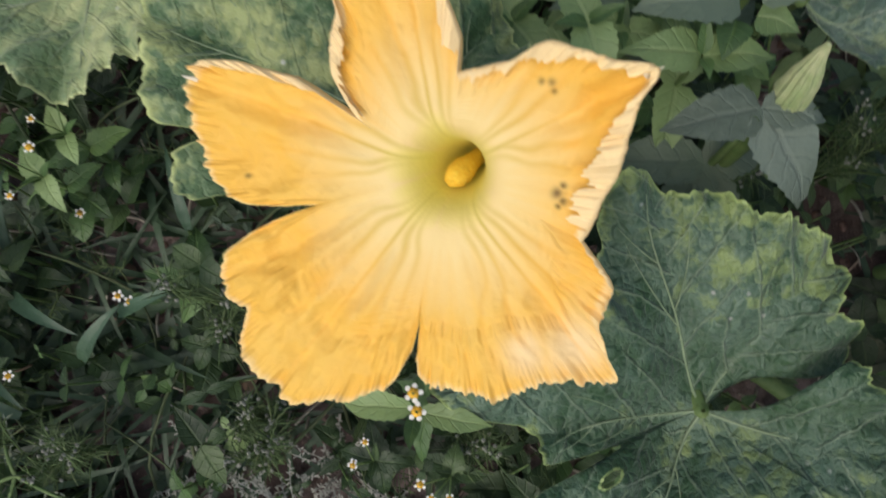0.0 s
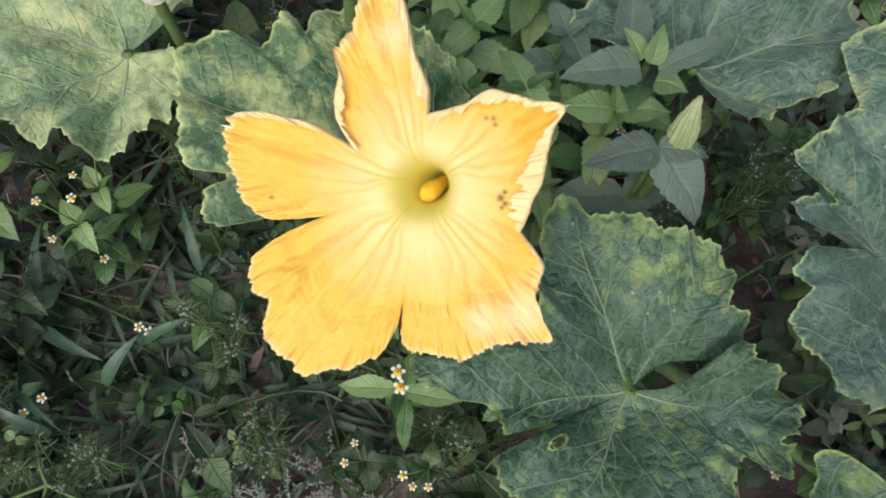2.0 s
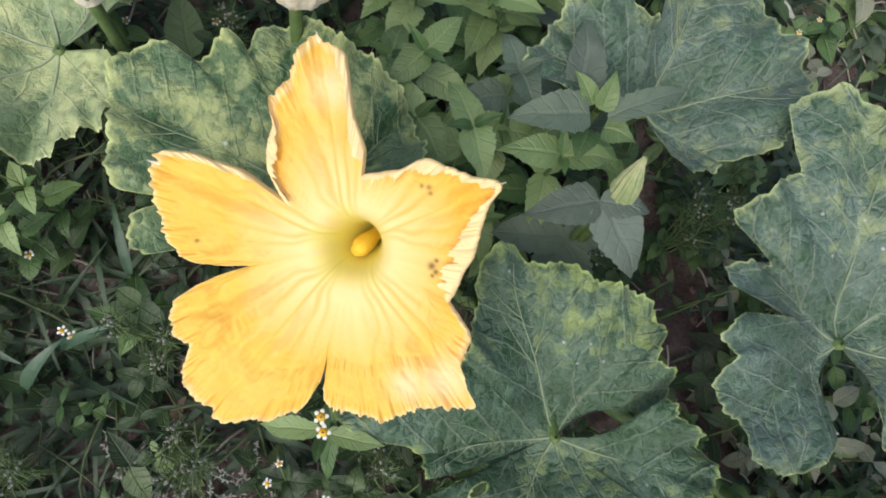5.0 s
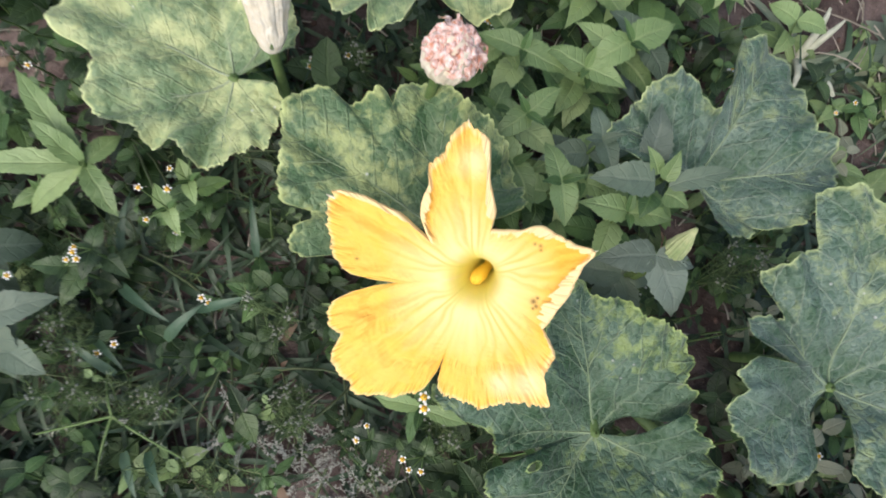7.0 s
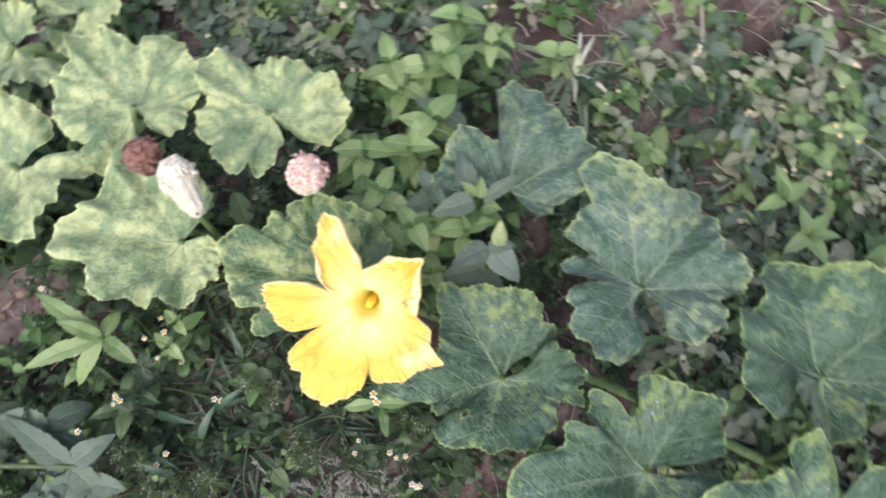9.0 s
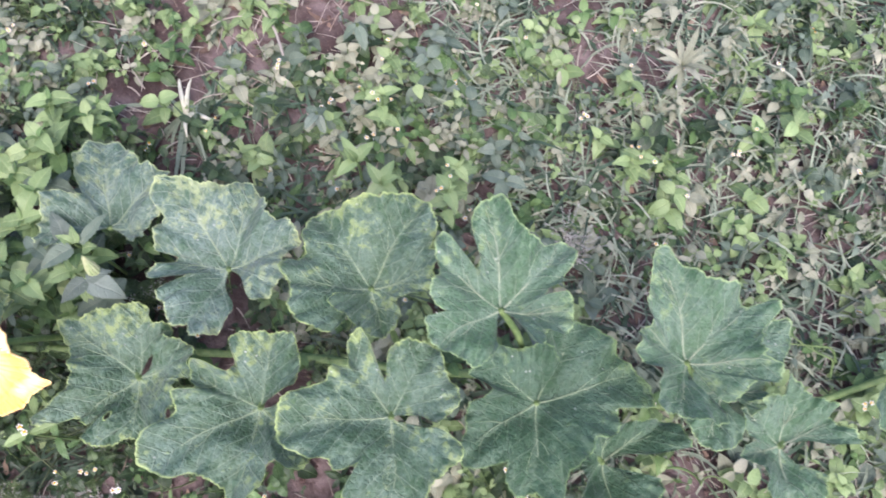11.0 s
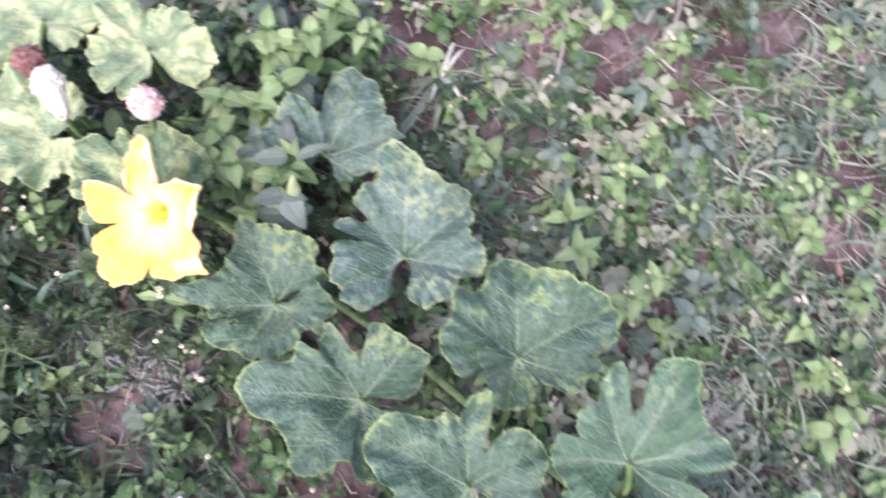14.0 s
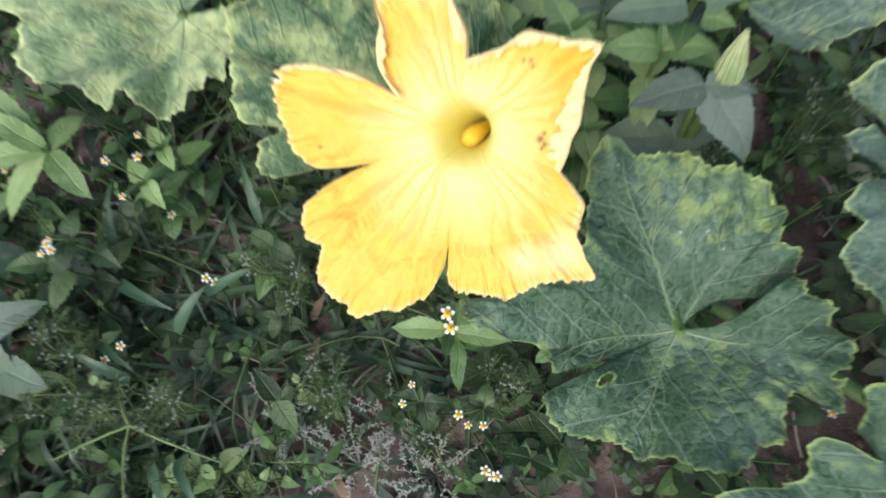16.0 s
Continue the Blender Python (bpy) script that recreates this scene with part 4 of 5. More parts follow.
    v = np.stack([r[:, None] * np.cos(th), r[:, None] * np.sin(th), np.repeat(np.linspace(-0.006, 0.008, 6)[:, None], 40, 1)], -1).reshape(-1, 3)
    part("calyx", mesh("calyx", v, grid_faces(6, 40, True), STALK), flower, "small green cup under the petals")
    return flower


make_flower()


# ---- wilted flowers and bud ----
def closed_flower(name, label, base, top, widths, mat, folds, crumple, foot, tip_mat=None, sepals=5):
    """A furled or shrivelled flower: a pleated body from base to top on its stalk."""
    base, top = np.array(base, float), np.array(top, float)
    ob = thing(name, base, label, "flower", "closed pumpkin flowers")
    axis = Vector(top - base)
    length = axis.length
    turn = axis.to_track_quat("Z", "Y").to_matrix().to_4x4()
    ob.matrix_world = Matrix.Translation(base) @ turn
    rows, n = 60, 110
    t = np.linspace(0, 1, rows)
    th = np.linspace(0, 2 * np.pi, n, endpoint=False)
    w = np.interp(t, np.linspace(0, 1, len(widths)), np.array(widths) / 2000)
    pleat = 1 + folds * np.sin(th * 11 + 2.5 * t[:, None]) * np.clip(t[:, None] * 3, 0, 1) + 0.5 * folds * np.sin(th * 29 + 5 * t[:, None])
    x, y = w[:, None] * pleat * np.cos(th), w[:, None] * pleat * np.sin(th)
    z = np.repeat(length * t[:, None], n, 1)
    v = np.stack([x, y, z], -1).reshape(-1, 3)
    v = lump(v, crumple, 130, base[0] * 90) + 0
    v = lump(v, crumple * 0.5, 330, base[1] * 50)
    faces = grid_faces(rows, n, True)
    part("body", mesh("body", v, faces.tolist() + [list(range((rows - 1) * n, rows * n))], mat), ob)
    if tip_mat is not None:
        s = Soup()
        for _ in range(150):
            a, e = RNG.uniform(0, 2 * np.pi), RNG.uniform(0, 1) ** 0.6
            bl, bf = blade(RNG.uniform(0.004, 0.008), RNG.uniform(0.003, 0.006), RNG.uniform(0.8, 2.2), RNG.uniform(-0.8, 0.8), "round", 5, 7)
            bl = lump(bl, 0.002, 260, RNG.uniform(0, 9))
            rr = 0.00050 * widths[-3] * e
            s.add(place(bl, (rr * math.cos(a), rr * math.sin(a), length * (1.02 - 0.26 * e * e)), a - np.pi / 2 + RNG.uniform(-1.2, 1.2), RNG.uniform(-0.1, 0.9) * (1.2 - e), RNG.uniform(-1, 1)), bf)
        part("shrivelled_petals", s.mesh("shrivelled_petals", tip_mat), ob, "crumpled shrivelled petal ends")
    for k in range(sepals):
        a = 2 * np.pi * k / max(sepals, 1) + 0.4
        bl, bf = blade(0.012, 0.003, -0.3, 0.2, "lance", 3, 6)
        part("sepal", mesh("sepal", place(bl, (0.45 * widths[0] / 1000 * math.cos(a), 0.45 * widths[0] / 1000 * math.sin(a), 0.002), a - np.pi / 2, 0.7), bf, STALK), ob)
    foot = ob.matrix_world.inverted() @ Vector(foot)
    part("stalk", mesh("stalk", *tube(bend((0, 0, 0.002), foot, (0, 0, 0), 9), 0.0036, 9), STALK), ob)
    return ob


closed_flower("wilted_flower", "closed whitish wilted pumpkin flower with pinkish crumpled top", (-0.009, 0.219, 0.232), (0.001, 0.220, 0.270), (14, 27, 33, 34, 32, 26, 14), WILT_WHITE, 0.03, 0.0012, (-0.02, 0.20, 0.03), WILT_PINK)
closed_flower("wilted_flower", "furled creamy white wilted pumpkin flower on a green stalk", (-0.118, 0.232, 0.190), (-0.124, 0.268, 0.243), (11, 19, 23, 25, 28, 31, 33, 30, 22), WILT_WHITE, 0.035, 0.0010, (-0.112, 0.22, 0.03), WILT_WHITE)
closed_flower("wilted_flower", "shrivelled brown dead pumpkin flower", (-0.150, 0.292, 0.190), (-0.158, 0.300, 0.228), (12, 24, 30, 30, 26, 16), WILT_BROWN, 0.16, 0.0030, (-0.15, 0.29, 0.03), WILT_BROWN, 0)
closed_flower("flower_bud", "pale green furled pumpkin flower bud", (0.155, 0.122, 0.200), (0.158, 0.135, 0.240), (8, 12, 14, 13, 10, 6, 2), BUD, 0.08, 0.0006, (0.14, 0.10, 0.03), None)


# ---- single weeds ----
def leaf_at(parent, base, tip, width, mat, shape="ovate", droop=0.35, fold=0.22, teeth=0.0, label="", roll=0.0):
    """A leaf part from base towards tip, both in the parent's space."""
    base, tip = np.array(base, float), np.array(tip, float)
    d = tip - base
    flat = math.hypot(d[0], d[1])
    length = float(np.linalg.norm(d))
    v, f = blade(length * (1 + 0.12 * droop), width, droop, fold, shape, 7, 19 if teeth else 11, teeth)
    v = lump(v, 0.0012, 90, RNG.uniform(0, 9))
    yaw, pitch = math.atan2(-d[0], d[1]), math.atan2(d[2], flat) + 0.55 * droop
    uv = leaf_uv(len(v), 7)
    return part("leaf", mesh("leaf", place(v, base, yaw, pitch, roll), f, mat, across=uv[:, 0], along=uv[:, 1], ribbed=uv[:, 2]), parent, label)


def flower_head(parent, at, size=0.0045, rays=5, yaw=0.0):
    """A small daisy head: domed yellow disc with a few white rays round it."""
    t = np.linspace(0, 1, 7)
    v, f = tube(np.stack([0 * t, 0 * t, -0.5 * size + size * t], -1), 0.62 * size * np.sqrt(np.clip(1 - (t * 0.98) ** 3, 0, 1)) + 1e-5, 10)
    head = part("flower_head", mesh("flower_head", lump(v, 0.0003, 900), f, YELLOW), parent, "tiny yellow disc with white rays")
    head.location = at
    for k in range(rays):
        a = yaw + 2 * np.pi * k / rays + RNG.uniform(-0.15, 0.15)
        bl, bf = blade(0.6 * size, 0.6 * size, 0.15, -0.1, "round", 5, 6)
        part("ray", mesh("ray", place(bl, (0.5 * size * math.cos(a), 0.5 * size * math.sin(a), 0.1 * size), a - np.pi / 2, 0.15), bf, WHITE), head)


def upright_weed(name, label, at, height, size, mat, pairs=4, lean=(0.0, 0.0), shape="ovate", teeth=0.10, heads=0, ratio=0.55, group=""):
    """A weed with opposite leaves in crossed pairs up its stem, and flower heads at the top."""
    ob = thing(name, (at[0], at[1], hill(at[0], at[1])), label, "weed", group)
    top = np.array([lean[0], lean[1], height])
    line = bend((0, 0, -0.01), top, (0.1 * lean[0], 0.1 * lean[1], 0.0), 10)
    part("stem", mesh("stem", *tube(line, np.linspace(0.0019, 0.0011, 10), 7), STALK), ob)
    yaw = RNG.uniform(0, np.pi)
    for k in range(pairs):
        s = 0.30 + 0.70 * k / max(pairs - 1, 1)
        c = np.array([np.interp(s, np.linspace(0, 1, 10), line[:, j]) for j in range(3)])
        yaw += np.pi / 2 + RNG.uniform(-0.3, 0.3)
        grow = size * (0.55 + 0.45 * math.sin(np.pi * (0.25 + 0.6 * (1 - s) + 0.1))) * RNG.uniform(0.85, 1.15)
        for side in (0, np.pi):
            a = yaw + side + RNG.uniform(-0.2, 0.2)
            tip = c + grow * np.array([math.cos(a), math.sin(a), RNG.uniform(-0.15, 0.30)])
            leaf_at(ob, c, tip, ratio * grow * RNG.uniform(0.9, 1.1), mat if s < 0.8 or mat is not LEAFY else WEED_BRIGHT, shape, RNG.uniform(0.2, 0.55), RNG.uniform(0.1, 0.35), teeth)
    for k in range(2):
        a = yaw + np.pi / 2 + k * np.pi
        leaf_at(ob, top, top + 0.42 * size * np.array([math.cos(a), math.sin(a), 0.75]), 0.2 * size, mat, shape, 0.2, 0.3)
    for k in range(heads):
        a = RNG.uniform(0, 2 * np.pi)
        end = top + np.array([0.016 * math.cos(a), 0.016 * math.sin(a), RNG.uniform(0.008, 0.02)]) * RNG.uniform(0.6, 1.3)
        part("flower_stalk", mesh("flower_stalk", *tube(bend(top, end, (0, 0, 0.002), 5), 0.0005, 5), STALK), ob)
        flower_head(ob, end, RNG.uniform(0.0024, 0.0033), 5, a)
    return ob


WHITE_WEED = "small weed with white-rayed yellow flower heads"
for x, y, h, s, n in ((-0.177, 0.152, 0.100, 0.024, 3), (-0.193, 0.133, 0.098, 0.024, 2), (-0.230, 0.085, 0.112, 0.026, 2), (-0.244, 0.077, 0.115, 0.026, 2),
                      (-0.015, -0.030, 0.075, 0.024, 3), (0.022, -0.022, 0.085, 0.022, 3), (0.567, 0.000, 0.115, 0.034, 3), (0.575, 0.166, 0.12, 0.032, 3),
                      (0.645, 0.228, 0.085, 0.03, 2), (0.826, -0.104, 0.07, 0.028, 2), (0.85, -0.11, 0.075, 0.028, 2), (0.61, 0.03, 0.09, 0.032, 1),
                      (-0.30, 0.13, 0.09, 0.026, 2), (-0.34, -0.05, 0.08, 0.026, 3), (-0.29, -0.09, 0.07, 0.026, 3), (0.36, 0.30, 0.05, 0.022, 2), (0.70, 0.40, 0.06, 0.024, 2),
                      (0.48, -0.47, 0.05, 0.022, 2), (0.36, -0.36, 0.05, 0.022, 2), (0.62, -0.62, 0.05, 0.022, 2), (0.95, -0.60, 0.05, 0.022, 2), (0.16, -0.20, 0.05, 0.022, 2), (1.02, 0.18, 0.06, 0.026, 2)):
    upright_weed("white_flowered_weed", WHITE_WEED, (x, y), h, s, (WEED_SHADED if y < 0.1 else LEAFY) if x < 0.3 else WEED_BRIGHT, 4, RNG.uniform(-0.01, 0.01, 2), "ovate", 0.08, n, 0.62, "white-flowered weeds")
near = upright_weed("white_flowered_weed", "weed with two yellow heads under the pumpkin flower", (0.010, 0.016), 0.185, 0.034, LEAFY, 3, (-0.004, -0.006), "lance", 0.05, 0, 0.36, "white-flowered weeds")
for d in ((-0.003, -0.006, 0.198), (-0.004, 0.001, 0.200)):
    flower_head(near, d, 0.0036, 5)

BROAD = "leafy green weed with oval leaves in pairs"
for x, y, h, s in ((0.075, 0.17, 0.195, 0.037), (0.105, 0.205, 0.19, 0.035), (0.06, 0.225, 0.17, 0.037), (0.125, 0.15, 0.185, 0.034), (0.1, 0.265, 0.15, 0.035), (0.055, 0.28, 0.14, 0.035),
                   (0.14, 0.3, 0.16, 0.04), (0.175, 0.36, 0.15, 0.043), (0.12, 0.38, 0.13, 0.04), (0.195, 0.42, 0.12, 0.037), (0.24, 0.4, 0.1, 0.032), (0.085, 0.13, 0.13, 0.034),
                   (0.03, 0.4, 0.1, 0.032), (0.115, 0.44, 0.1, 0.036), (0.059, 0.172, 0.161, 0.034), (0.111, 0.21, 0.145, 0.033), (0.031, 0.238, 0.136, 0.034), (0.109, 0.17, 0.156, 0.031),
                   (0.12, 0.264, 0.132, 0.033), (0.034, 0.285, 0.129, 0.033), (0.141, 0.31, 0.141, 0.037), (0.149, 0.37, 0.13, 0.04), (0.108, 0.361, 0.12, 0.037), (0.193, 0.429, 0.111, 0.034),
                   (0.253, 0.417, 0.083, 0.03), (0.103, 0.128, 0.122, 0.031), (0.053, 0.384, 0.078, 0.03), (0.098, 0.459, 0.084, 0.033)):
    upright_weed("leafy_weed", BROAD, (x, y), h, s, WEED_BLUE if (x + y) % 0.05 < 0.010 else LEAFY, 5, RNG.uniform(-0.012, 0.012, 2), "ovate", 0.05, 0, 0.60, "leafy weeds behind the flower")


def make_dusty_weed():
    ob = thing("dusty_weed", (0.138, 0.116, 0.0), "grey-green weed with drooping dusty leaves beside a bud", "weed")
    part("stem", mesh("stem", *tube(bend((0.01, 0.0, -0.005), (0.002, 0.0, 0.214), (0.004, 0, 0), 10), 0.002, 7), STALK), ob)
    for tip, w, dr in (((-0.034, -0.001, 0.212), 0.024, 0.3), ((0.032, -0.034, 0.196), 0.031, 0.5), ((0.036, 0.002, 0.210), 0.018, 0.4)):
        leaf_at(ob, (0.006, 0.005, 0.213), tip, w, DUSTY, "ovate", dr, 0.12, 0.05, "dusty grey-green leaf")
    for tip, w in (((-0.040, 0.004, 0.150), 0.026), ((-0.018, -0.036, 0.150), 0.026), ((0.035, 0.010, 0.155), 0.026), ((0.012, -0.045, 0.140), 0.026)):
        leaf_at(ob, (0.004, 0, 0.150), tip, w, WEED_BLUE, "oval", 0.3, 0.2, 0.06)


make_dusty_weed()


def make_bud_weed():
    ob = thing("tall_weed", (0.150, 0.176, 0.0), "tall leafy weed with one bluish upright leaf above a bud", "weed")
    part("stem", mesh("stem", *tube(bend((0.004, 0.02, -0.005), (0.0, 0.0, 0.198), (0.004, 0, 0), 10), 0.0022, 7), STALK), ob)
    for base, tip, w, mat in (((-0.006, 0.012, 0.190), (-0.003, 0.052, 0.205), 0.026, DUSTY), ((-0.004, -0.002, 0.198), (-0.050, -0.004, 0.200), 0.027, WEED_BLUE), ((0.002, 0.000, 0.198), (0.009, 0.018, 0.210), 0.013, WEED_BRIGHT),
                              ((0.006, -0.003, 0.196), (0.054, 0.014, 0.205), 0.017, WEED_BLUE), ((-0.005, -0.010, 0.194), (-0.013, -0.028, 0.198), 0.016, LEAFY), ((0.004, -0.008, 0.194), (0.021, -0.017, 0.198), 0.018, WEED_BRIGHT),
                              ((-0.002, 0.004, 0.196), (-0.012, 0.020, 0.206), 0.012, WEED_BRIGHT), ((0.0, 0.0, 0.150), (-0.034, 0.022, 0.150), 0.024, LEAFY), ((0.0, 0.0, 0.150), (0.030, -0.020, 0.150), 0.024, LEAFY), ((0.0, 0.0, 0.140), (0.028, 0.026, 0.145), 0.024, WEED_BLUE)):
        leaf_at(ob, base, tip, w, mat, "ovate", 0.3, 0.22, 0.06)


make_bud_weed()


def star_weed(name, label, at, height, tips, width, mat, shape="lance", teeth=0.06):
    """A weed whose leaves spread from the top of a short stem; tips are offsets from that top."""
    ob = thing(name, (at[0], at[1], 0.0), label, "weed")
    part("stem", mesh("stem", *tube(bend((0, 0, -0.01), (0, 0, height), (0.004, 0, 0), 8), 0.0022, 7), STALK), ob)
    for dx, dy, dz in tips:
        d = math.hypot(dx, dy)
        leaf_at(ob, (0, 0, height - 0.004), (dx, dy, height + dz), width * (0.5 + 0.5 * min(1, d / 0.05)), mat, shape, 0.35, 0.25, teeth)
    return ob


star_weed("lance_leaved_weed", "bright green weed with long lance-shaped leaves", (-0.253, 0.155), 0.12, ((-0.056, 0.062, 0.02), (-0.085, -0.012, 0.01), (0.030, -0.036, 0.0), (-0.03, 0.02, 0.03), (0.02, 0.03, -0.01), (-0.05, -0.04, -0.03)), 0.019, WEED_BRIGHT)
star_weed("yellow_green_weed", "young yellow-green weed with four pointed leaves", (0.503, 0.120), 0.10, ((0.002, 0.040, 0.01), (0.040, 0.012, 0.0), (-0.040, -0.004, 0.0), (-0.006, 0.015, 0.02)), 0.021, WEED_BRIGHT, "ovate")
star_weed("yellow_green_weed", "young yellow-green weed with four pointed leaves", (0.512, 0.072), 0.10, ((0.036, 0.020, 0.0), (0.008, -0.040, 0.0), (-0.038, -0.012, 0.0), (0.0, 0.036, 0.01), (0.022, -0.012, 0.02)), 0.022, WEED_BRIGHT, "ovate")
star_weed("lance_leaved_weed", "pale green weed with narrow upright leaves", (0.974, -0.028), 0.11, [(0.045 * math.cos(a), 0.045 * math.sin(a), 0.02 + 0.02 * math.sin(3 * a)) for a in np.arange(0, 6.2, 0.55)], 0.011, WEED_PALE)
for x, y, s in ((-0.345, 0.020, 0.045), (-0.330, 0.085, 0.05), (-0.385, 0.110, 0.05), (-0.300, 0.02, 0.042), (0.66, -0.02, 0.04), (0.50, 0.22, 0.032), (0.63, 0.31, 0.034), (-0.40, -0.03, 0.045)):
    star_weed("grey_green_weed", "weed with broad grey-green leaves", (x, y), 0.07 + 0.5 * s, [(g * s * math.cos(a), g * s * math.sin(a), RNG.uniform(-0.04, 0.012)) for g, a in zip(RNG.uniform(0.6, 1.15, 4), np.arange(0.4 + 9 * x, 6.1 + 9 * x, 1.7) + RNG.uniform(-0.5, 0.5, 4))], 0.62 * s, WEED_BLUE, "oval", 0.05)


def make_round_leaf():
    ob = thing("round_leaved_weed", (-0.085, 0.245, 0.0), "single upright oval green leaf on a thin stalk", "weed")
    part("stem", mesh("stem", *tube(bend((0, 0, -0.01), (-0.004, 0.002, 0.095), (0, 0, 0), 6), 0.0013, 6), STALK), ob)
    leaf_at(ob, (-0.004, 0.002, 0.095), (-0.006, 0.030, 0.125), 0.024, WEED_SHADED, "round", 0.2, 0.15)


make_round_leaf()


def grass_tuft(name, label, at, n, length, width, mat, spread, pale_base=False):
    ob = thing(name, (at[0], at[1], hill(at[0], at[1])), label, "grass")
    for _ in range(n):
        a = RNG.uniform(0, 2 * np.pi)
        ln = length * RNG.uniform(0.55, 1.1)
        v, f = blade(ln, width * RNG.uniform(0.7, 1.2), RNG.uniform(0.3, 1.0) if pale_base else RNG.uniform(0.7, 1.9), 0.35, "strap", 3, 9, 0, RNG.uniform(-0.5, 0.5), RNG.uniform(-0.5, 0.5))
        part("blade", mesh("blade", place(v, (0.004 * math.cos(a), 0.004 * math.sin(a), 0), a, RNG.uniform(*spread)), f, mat), ob)
    if pale_base:
        for _ in range(7):
            a = RNG.uniform(0, 2 * np.pi)
            part("dry_sheath", mesh("dry_sheath", *tube(bend((0, 0, 0), (0.05 * math.cos(a), 0.05 * math.sin(a), 0.025), (0, 0, 0.010), 6), [0.0042, 0.0040, 0.0036, 0.003, 0.0022, 0.001], 7), SHEATH), ob, "bleached leaf sheath")
    return ob


grass_tuft("grass_tuft", "flattened grass tuft with bleached whitish base", (0.350, 0.372), 26, 0.17, 0.007, GRASS_PALE, (0.05, 0.5), True)
for x, y in ((-0.217, 0.062), (-0.184, 0.060), (-0.120, 0.072), (-0.235, 0.01), (-0.16, 0.02), (-0.09, 0.03), (-0.25, 0.12), (-0.10, 0.15), (0.40, 0.17)):
    grass_tuft("grass_tuft", "small tuft of broad-bladed blue-green grass", (x, y), 5, 0.085, 0.010, GRASS, (0.3, 1.0))


def dry_head(at, label):
    ob = thing("dry_seed_head", (at[0], at[1], 0.0), label, "weed")
    for k in range(20):
        a = RNG.uniform(0, 2 * np.pi)
        end = np.array([0.045 * math.cos(a), 0.045 * math.sin(a), at[2] + RNG.uniform(-0.02, 0.02)]) * RNG.uniform(0.3, 1.0)
        line = bend((0, 0, 0), end, (0, 0, 0.012), 8)
        part("stalk", mesh("stalk", *tube(line, 0.0003, 4), SEED), ob)
        s = Soup()
        for q in np.linspace(0.35, 1, 22):
            c = np.array([np.interp(q, np.linspace(0, 1, 8), line[:, j]) for j in range(3)])
            v, f = blade(RNG.uniform(0.002, 0.004), 0.0010, 0.3, 0.2, "lance", 3, 4)
            s.add(place(v, c, RNG.uniform(0, 6.28), RNG.uniform(-0.2, 0.9)), f)
        tagged(part("seed_spike", s.mesh("seed_spike", SEED), ob), kind="stuff")


for at in ((-0.045, -0.035, 0.05), (-0.075, -0.065, 0.035), (-0.02, -0.075, 0.03), (0.690, -0.150, 0.085), (0.70, -0.125, 0.07), (-0.125, -0.03, 0.03)):
    dry_head(at, "bleached dry grass seed head")


def make_left_stem():
    ob = thing("arching_stem", (-0.47, 0.08, 0.0), "thick arching green weed stem", "weed")
    part("stem", mesh("stem", *tube(bend((-0.05, 0.02, 0.02), (0.17, -0.045, 0.10), (0, 0, 0.03), 14), np.linspace(0.004, 0.0022, 14), 8), DARK_STEM), ob)
    for q, w in (((0.10, 0.03, 0.11), 0.03), ((0.19, -0.09, 0.08), 0.03), ((0.21, -0.02, 0.10), 0.028)):
        leaf_at(ob, (0.16, -0.042, 0.10), q, w, WEED_BLUE, "ovate", 0.3, 0.2, 0.05)


make_left_stem()

def strap_leaf(parent, a, b, z0, z1, width, mat, curl):
    """One broad grass blade from a to b, in the world's metres."""
    a, b = np.array((*a, z0)), np.array((*b, z1))
    d = b - a
    v, f = blade(float(np.linalg.norm(d)), width, 0.5, 0.25, "strap", 5, 13, 0, 0, curl)
    v = place(v, a, math.atan2(-d[0], d[1]) , math.atan2(d[2], math.hypot(d[0], d[1])) + 0.4)
    uv = leaf_uv(len(v), 5)
    part("blade", mesh("blade", v - np.array(parent.location), f, mat, across=uv[:, 0], along=uv[:, 1], ribbed=0 * uv[:, 2]), parent)


BLADES = [((-0.233, 0.076), (-0.189, 0.043), 0.0095, -0.12), ((-0.190, 0.036), (-0.166, 0.070), 0.0100, 0.10), ((-0.170, 0.062), (-0.123, 0.073), 0.0085, -0.10), ((-0.247, 0.034), (-0.210, 0.014), 0.0075, 0.12),
          ((-0.208, -0.052), (-0.185, -0.082), 0.0090, 0.10), ((-0.190, -0.050), (-0.172, -0.082), 0.0090, -0.08), ((-0.224, 0.006), (-0.267, 0.030), 0.0080, 0.05), ((-0.235, 0.100), (-0.240, 0.150), 0.0080, 0.15), ((-0.130, 0.110), (-0.135, 0.160), 0.0075, -0.1)]
FEATHERY = [(-0.107, 0.064), (-0.087, -0.004), (-0.241, 0.251), (-0.072, 0.281), (0.176, 0.126), (0.029, -0.003), (0.256, 0.137), (-0.254, 0.045), (-0.249, -0.008), (-0.088, -0.016), (-0.191, -0.018)]
ARMS = [(-0.217, -0.025), (-0.271, -0.044), (-0.222, -0.073), (-0.157, -0.053), (-0.227, 0.005)]
TWIGS = [[(0.548, 0.494), (0.538, 0.42), (0.523, 0.355)], [(0.700, 0.492), (0.668, 0.448)], [(0.732, 0.492), (0.711, 0.433), (0.715, 0.395)], [(0.668, 0.410), (0.707, 0.366)]]


